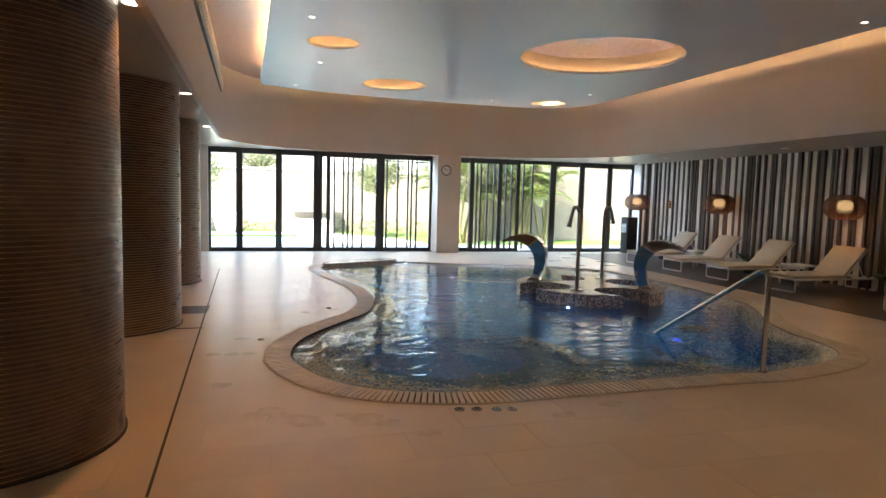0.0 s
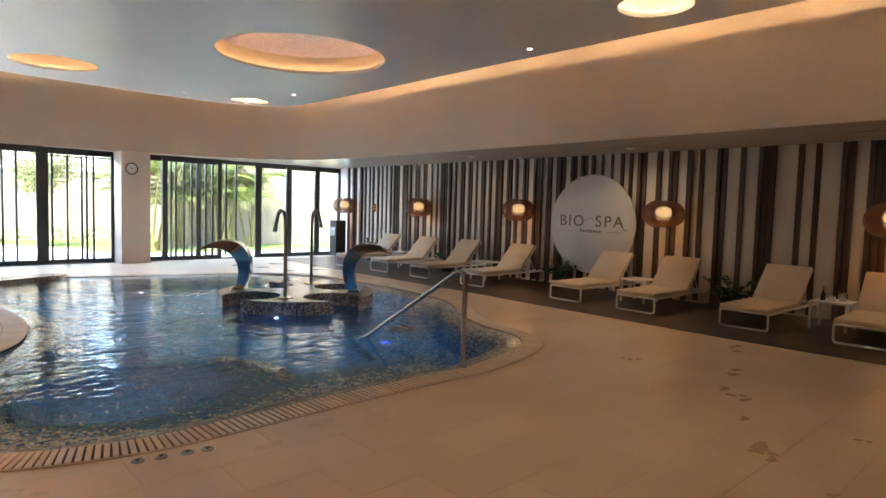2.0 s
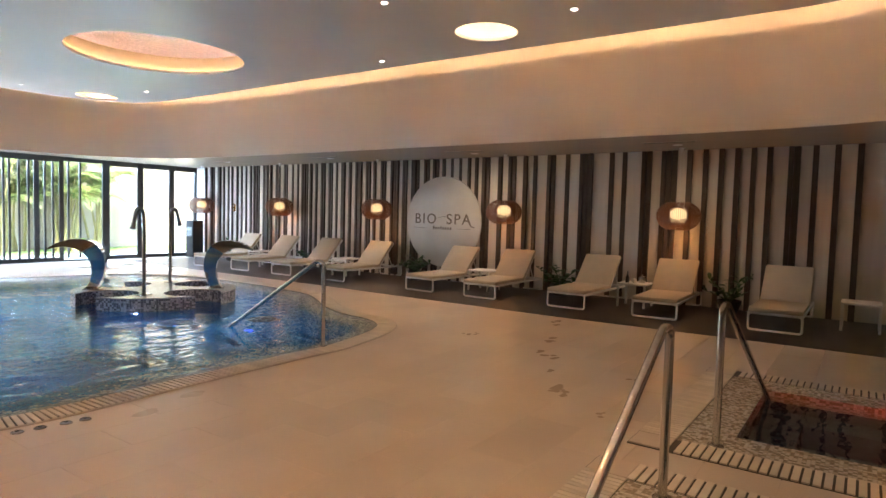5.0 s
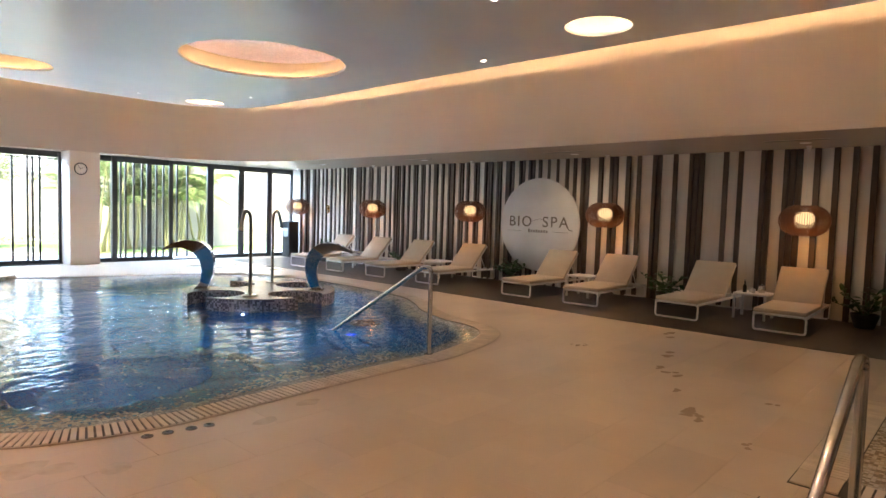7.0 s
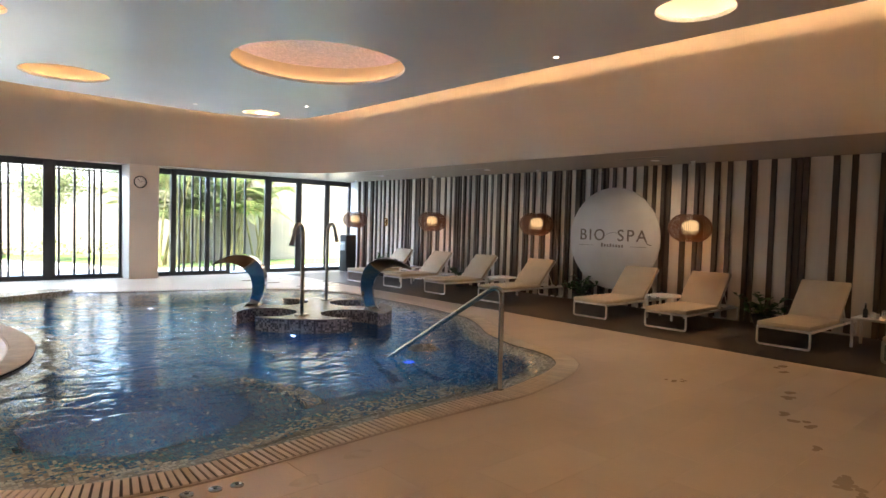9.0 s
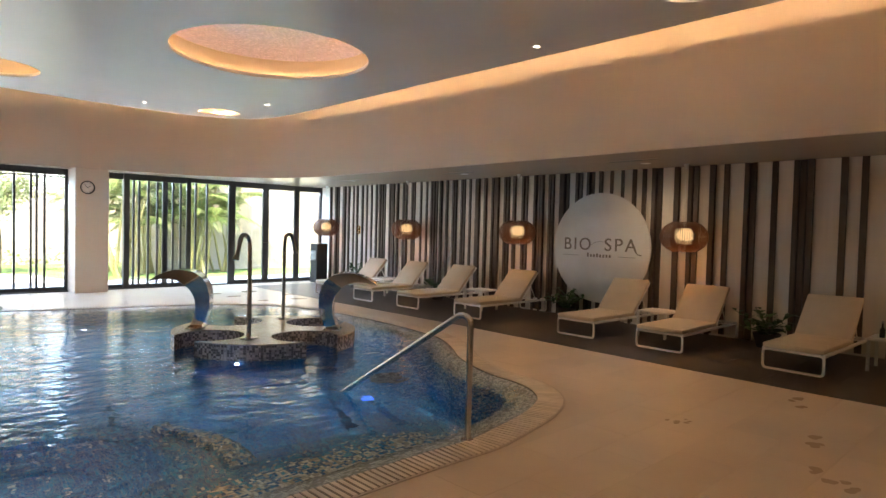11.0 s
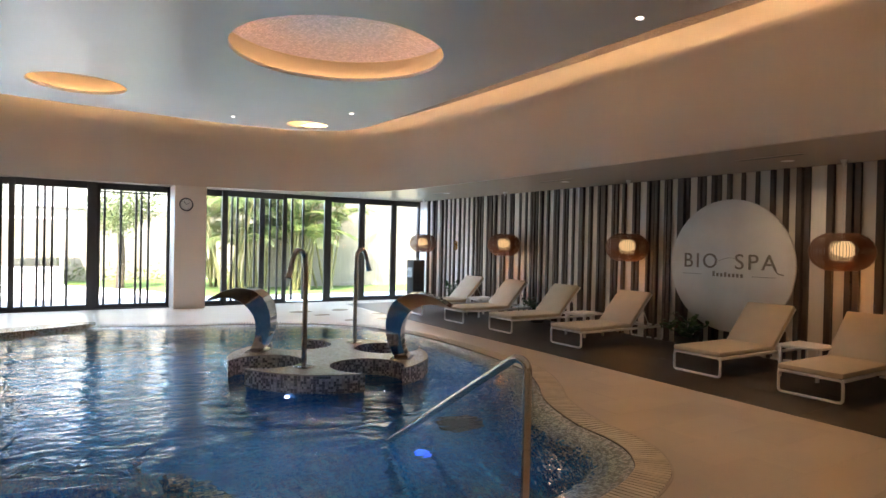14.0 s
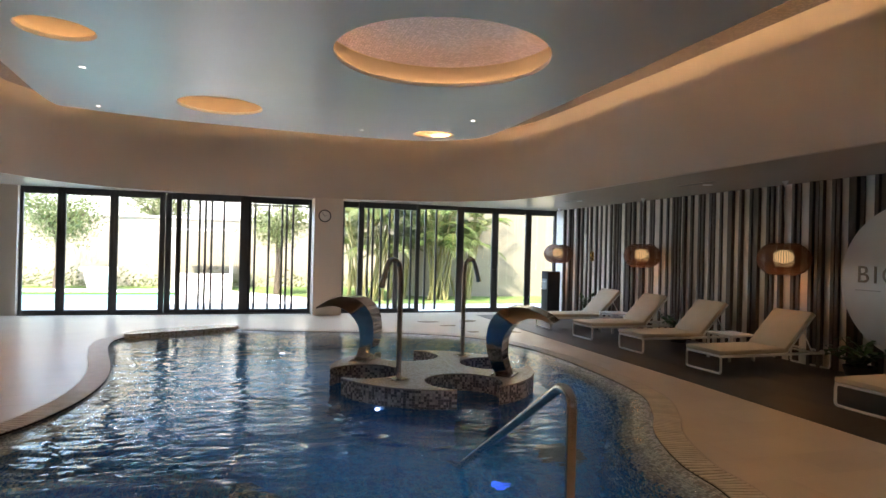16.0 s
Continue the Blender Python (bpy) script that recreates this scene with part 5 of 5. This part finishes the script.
def tree(at, seed, trunk, spread, n=1500):
    r = random.Random(seed)
    t = thing("garden_tree", "small broad garden tree with a rounded leafy crown", "tree", "garden trees", at)
    wood, leaf = bmesh.new(), bmesh.new()
    tube(wood, [(0, 0, 0), (0.04, 0.02, trunk * 0.5), (0, 0.05, trunk)], [0.13, 0.10, 0.085], 8)
    tips = []
    for k in range(9):
        a = k * math.tau / 9 + r.uniform(-0.3, 0.3)
        e = Vector((math.cos(a) * spread * r.uniform(0.4, 0.8), math.sin(a) * spread * r.uniform(0.4, 0.8), trunk + spread * r.uniform(0.2, 0.8)))
        m = Vector((0, 0.05, trunk)).lerp(e, 0.5) + Vector((0, 0, 0.1))
        tube(wood, [(0, 0.05, trunk - 0.05), m, e], [0.06, 0.035, 0.012], 6)
        tips += [m, e, e]
    for k in range(n):
        c = r.choice(tips) + Vector([r.gauss(0, spread * 0.24) for _ in range(3)])
        nrm = Vector([r.gauss(0, 1) for _ in range(3)]).normalized()
        u = nrm.orthogonal().normalized() * r.uniform(0.03, 0.055)
        v = nrm.cross(u).normalized() * r.uniform(0.015, 0.03)
        leaf.faces.new([leaf.verts.new(q) for q in (c - u, c - v, c + u, c + v)])
    part("trunk", wood, M_BARK, t, "brown trunk and limbs")
    tagged(part("crown", leaf, M_TREELEAF, t, "dense small green leaves", smooth=False), kind="stuff")


tree((-2.2, 22.0 + 3.0, -0.04), 31, 1.7, 1.25, 6500)
tree((4.5, 23.2, -0.04), 32, 1.8, 1.15, 5500)
tree((-5.5, 29.5, -0.04), 33, 2.6, 2.0, 8000)
tree((0.2, 30.0, -0.04), 34, 2.4, 1.8, 7000)

# low planting along the garden wall
r = random.Random(5)
bm = bmesh.new()
for i in range(2200):
    c = Vector((r.uniform(-9, 9), 26.4 + r.gauss(0, 0.25), abs(r.gauss(0, 0.28))))
    nrm = Vector([r.gauss(0, 1) for _ in range(3)]).normalized()
    u = nrm.orthogonal().normalized() * r.uniform(0.04, 0.09)
    v = nrm.cross(u).normalized() * r.uniform(0.02, 0.035)
    bm.faces.new([bm.verts.new(q) for q in (c - u, c - v, c + u, c + v)])
tagged(obj("hedge_planting", bm, M_TREELEAF), "low green planting along the garden wall", "plants", kind="stuff")

# garden shower post, planter and loungers seen through the glass
gs = thing("garden_shower", "slim pale garden shower post with a round head", "garden shower", at=(-1.6, 18.9, -0.01))
bm = bmesh.new()
tube(bm, bend([(0, 0, 0), (0, 0, 1.35), (0.12, 0, 1.42), (0.2, 0, 1.3)], 0.08), 0.03, 10)
part("post", bm, M_ENAMEL, gs)
bm = bmesh.new()
lathe(bm, [(0.0, 1.28), (0.07, 1.28), (0.05, 1.32), (0.0, 1.33)], 16, (0.2, 0))
part("shower_head", bm, M_ENAMEL, gs)
gp = thing("garden_planter", "white tapered planter on the terrace beyond the pool", "planter", at=(-0.9, 24.5, -0.01))
bm = bmesh.new()
lathe(bm, [(0.0, 0.0), (0.3, 0.0), (0.45, 0.6), (0.55, 0.62), (0.55, 0.72), (0.0, 0.72)], 24)
part("body", bm, M_WHITE, gp)
pg = thing("pergola_bed", "white framed day bed on the terrace", "day bed", at=(1.2, 24.6, -0.01))
for x in (0.0, 1.8):
    for y in (0.0, 1.6):
        part("post", boxes((x, x + 0.08, y, y + 0.08, 0, 2.0)), M_ENAMEL, pg, smooth=False)
part("canopy", boxes((-0.05, 1.93, -0.05, 1.73, 2.001, 2.06)), M_ENAMEL, pg, smooth=False)
part("mattress", boxes((0.09, 1.79, 0.09, 1.59, 0.3, 0.5), bevel=0.03), M_WHITE, pg)
part("platform", boxes((0.09, 1.79, 0.09, 1.59, 0.0, 0.299)), M_ENAMEL, pg, smooth=False)

# ---- deck tiles ----
TX, TY, J = 0.8, 0.4, 0.0022


def free(x, y):
    """Whether places on the deck lie outside the pool and the tubs."""
    h, dd = inside(x, y, POOL)
    ok = ~(h & (dd > 0.12))
    for a, b, c, e in TUBS:
        ok &= ~((x > a + 0.1) & (x < b - 0.1) & (y > c + 0.1) & (y < e - 0.1))
    return ok


tile_bm = boxes((J / 2, TX - J / 2, J / 2, TY - J / 2, -0.011, 0.0))
cuts = bmesh.new()
tile_mesh, count = None, 0
cells = []
for j in range(-10, 43):
    for i in range(-7, 12):
        x, y = i * TX + (0.4 if j % 2 else 0.0) - 0.1, j * TY
        if x < X0 or y + TY > Y1 - 0.05 or y < Y0 or x > 9.35:
            continue
        cells.append((x, y))
cells.sort(key=lambda c: math.hypot(c[0] - 2.5, c[1] - 3.0))
for x, y in cells:
    x1 = min(x + TX, 9.4)
    sx, sy = np.meshgrid(np.linspace(x, x1, 17), np.linspace(y, y + TY, 9), indexing="ij")
    full = free(sx, sy).all() and x1 == x + TX and not (x < -0.02 < x1 and y > 3)
    if full and count < 300:
        if tile_mesh is None:
            o = obj("tile", tile_bm, M_TILE)
            tile_mesh = o.data
        else:
            o = new("tile", tile_mesh)
        o.location = (x, y, 0)
        o.parent = floor
        count += 1
    elif full:
        box(cuts, x + J / 2, x1 - J / 2, y + J / 2, y + TY - J / 2, -0.011, 0.0)
    else:
        n, m = 8, 4
        ex, ey = np.linspace(x + J / 2, x1 - J / 2, n + 1), np.linspace(y + J / 2, y + TY - J / 2, m + 1)
        cx, cy = np.meshgrid((ex[1:] + ex[:-1]) / 2, (ey[1:] + ey[:-1]) / 2, indexing="ij")
        ok = free(cx, cy)
        for p in range(n):
            for q in range(m):
                if ok[p, q]:
                    vs = [cuts.verts.new((xx, yy, 0)) for xx, yy in ((ex[p], ey[q]), (ex[p + 1], ey[q]), (ex[p + 1], ey[q + 1]), (ex[p], ey[q + 1]))]
                    cuts.faces.new(vs)
o = obj("cut_tile", cuts, M_TILE)
o.parent = floor
tagged(o, "beige stone tiles cut round the pool", kind="stuff")

# dark lounger strip, its edge slanting a little across the deck
EDGE = [(8.52, -4.0), (8.52, 1.5), (8.46, 4.0), (8.55, 7.0), (8.62, 9.0), (8.64, 12.0), (8.72, 16.2)]


def edge_x(y):
    return float(np.interp(y, [q[1] for q in EDGE], [q[0] for q in EDGE]))


bm = bmesh.new()
plate(bm, [[(X1, -4.0), (X1, 16.2)] + EDGE[::-1]], 0.0005, 0.002)
dark = structure("floor_lounger_strip", bm, M_DARKGROUT, "dark brown tiled strip under the loungers")
dm = None
L, W = 1.2, 0.5
for j in range(18):
    for i in range(5):
        x, y = 9.2 + (i - 1) * W, -4.0 + j * L + (0.6 if i % 2 else 0)
        y1 = min(y + L, 16.2)
        if y1 - y < 0.1:
            continue
        if i == 0 or y1 - y < L - 1e-6 or x + W > X1:
            xa, xb = (edge_x(y), edge_x(y1)) if i == 0 else (x, x)
            xr = 9.2 if i == 0 else min(x + W, X1)
            if i == 1:
                xa, xb = max(x, edge_x(y)), max(x, edge_x(y1))
            if i == 0 and max(xa, xb) > 9.19:
                continue
            b = bmesh.new()
            g = 0.0015
            plate(b, [[(xa + g, y + g), (xr - g, y + g), (xr - g, y1 - g), (xb + g, y1 - g)]], 0.002, 0.005)
            o = obj("plank", b, M_DARKTILE)
        else:
            if dm is None:
                o = obj("plank", boxes((0.0015, W - 0.0015, 0.0015, L - 0.0015, 0.002, 0.005)), M_DARKTILE)
                dm = o.data
            else:
                o = new("plank", dm)
            o.location = (x, y, 0)
        o.parent = dark
# narrow drain line beside the columns
gr = structure("trim_drain_line", boxes((0, 9.3, -0.008, 0.008, 0.0005, 0.003)), M_CHANNEL, "thin dark drain line in the deck")
gr.matrix_world = pose(0.12, 3.87, 0, 0, 0, math.degrees(math.atan2(12.98 - 3.87, -0.25 - 0.12)))

# damp footmarks across the deck, pale patches by the columns, shallow puddles by the glazing
r = random.Random(8)
M_DAMP = mat("damp_stone", (0.49, 0.40, 0.305), 0.27, color2=(0.55, 0.455, 0.355), scale=14)
M_PALE_PATCH = mat("pale_patch", (0.72, 0.65, 0.56), 0.24, color2=(0.60, 0.51, 0.41), scale=10, spread=0.35)
M_PUDDLE = mat("puddle_film", (0.60, 0.50, 0.395), 0.03, color2=(0.56, 0.465, 0.36), scale=3)


def blobs(name, spots, material, label):
    bm = bmesh.new()
    for n, (x, y, s) in enumerate(spots):
        a0 = r.uniform(0, 6)
        ring = []
        for k in range(14):
            a = k * math.tau / 14
            q = s * (0.7 + 0.3 * noise.noise((x * 3 + math.cos(a), y * 3 + math.sin(a), s)) + 0.1 * math.sin(2 * a + a0))
            ring.append(bm.verts.new((x + 1.3 * q * math.cos(a), y + q * math.sin(a), 0.0009 + 0.00004 * n)))
        bm.faces.new(ring)
    tagged(obj(name, bm, material), label, "wet patch", kind="stuff")


trail = []
for x, y, s in ((6.5, 4.32, 0.05), (6.62, 4.25, 0.04), (8.1, 3.88, 0.07), (7.9, 3.80, 0.05), (6.95, 3.47, 0.07), (6.75, 3.40, 0.06), (6.28, 3.25, 0.06), (6.12, 3.12, 0.07),
                (6.06, 3.0, 0.05), (5.6, 2.80, 0.05), (5.16, 2.54, 0.07), (5.05, 2.48, 0.06), (4.9, 2.42, 0.05), (4.65, 2.0, 0.04), (5.79, 2.14, 0.04)):
    trail += [(x + r.gauss(0, 0.05), y + r.gauss(0, 0.03), s * r.uniform(0.5, 1.0)) for _ in range(3)]
blobs("footmarks", trail, M_DAMP, "faint damp footmarks trailing over the deck")
hatch = thing("floor_hatch", "dark rectangular steel hatch let into the deck by a column", "floor hatch", at=(-0.2, 8.85, 0))
part("plate", boxes((-0.17, 0.13, -0.24, 0.24, 0.0008, 0.003)), M_DARKTILE, hatch, smooth=False)
part("frame", boxes((-0.185, -0.171, -0.255, 0.255, 0.0008, 0.004), (0.131, 0.145, -0.255, 0.255, 0.0008, 0.004), (-0.17, 0.13, -0.255, -0.241, 0.0008, 0.004), (-0.17, 0.13, 0.241, 0.255, 0.0008, 0.004)), M_BRUSHED, hatch, "thin steel frame", smooth=False)
slot = thing("floor_slot", "narrow dark drain slot in the deck", "floor drain", at=(-0.15, 7.75, 0))
part("grate", boxes((-0.16, 0.14, -0.02, 0.02, 0.0008, 0.003)), M_CHANNEL, slot, smooth=False)
blobs("dried_water_marks", [(0.35, 6.54, 0.08), (0.50, 6.54, 0.08), (1.47, 8.64, 0.08), (1.11, 8.50, 0.08), (0.33, 5.61, 0.10), (0.77, 4.87, 0.10), (0.93, 4.68, 0.10), (0.70, 5.00, 0.10), (1.21, 4.78, 0.10), (1.44, 4.58, 0.10), (1.66, 4.38, 0.10), (3.10, 4.63, 0.10), (2.66, 4.49, 0.10), (0.18, 6.57, 0.08), (0.42, 7.16, 0.08), (0.85, 4.78, 0.16), (0.62, 4.92, 0.12), (1.3, 4.68, 0.14)], M_PALE_PATCH, "pale irregular patches on the stone deck")
blobs("puddle", [(7.2, 15.0, 0.22), (7.42, 14.35, 0.16), (7.6, 13.4, 0.14), (8.3, 13.3, 0.2), (8.6, 14.1, 0.18), (8.1, 15.1, 0.25)], M_PUDDLE, "thin clear puddles on the stone deck")
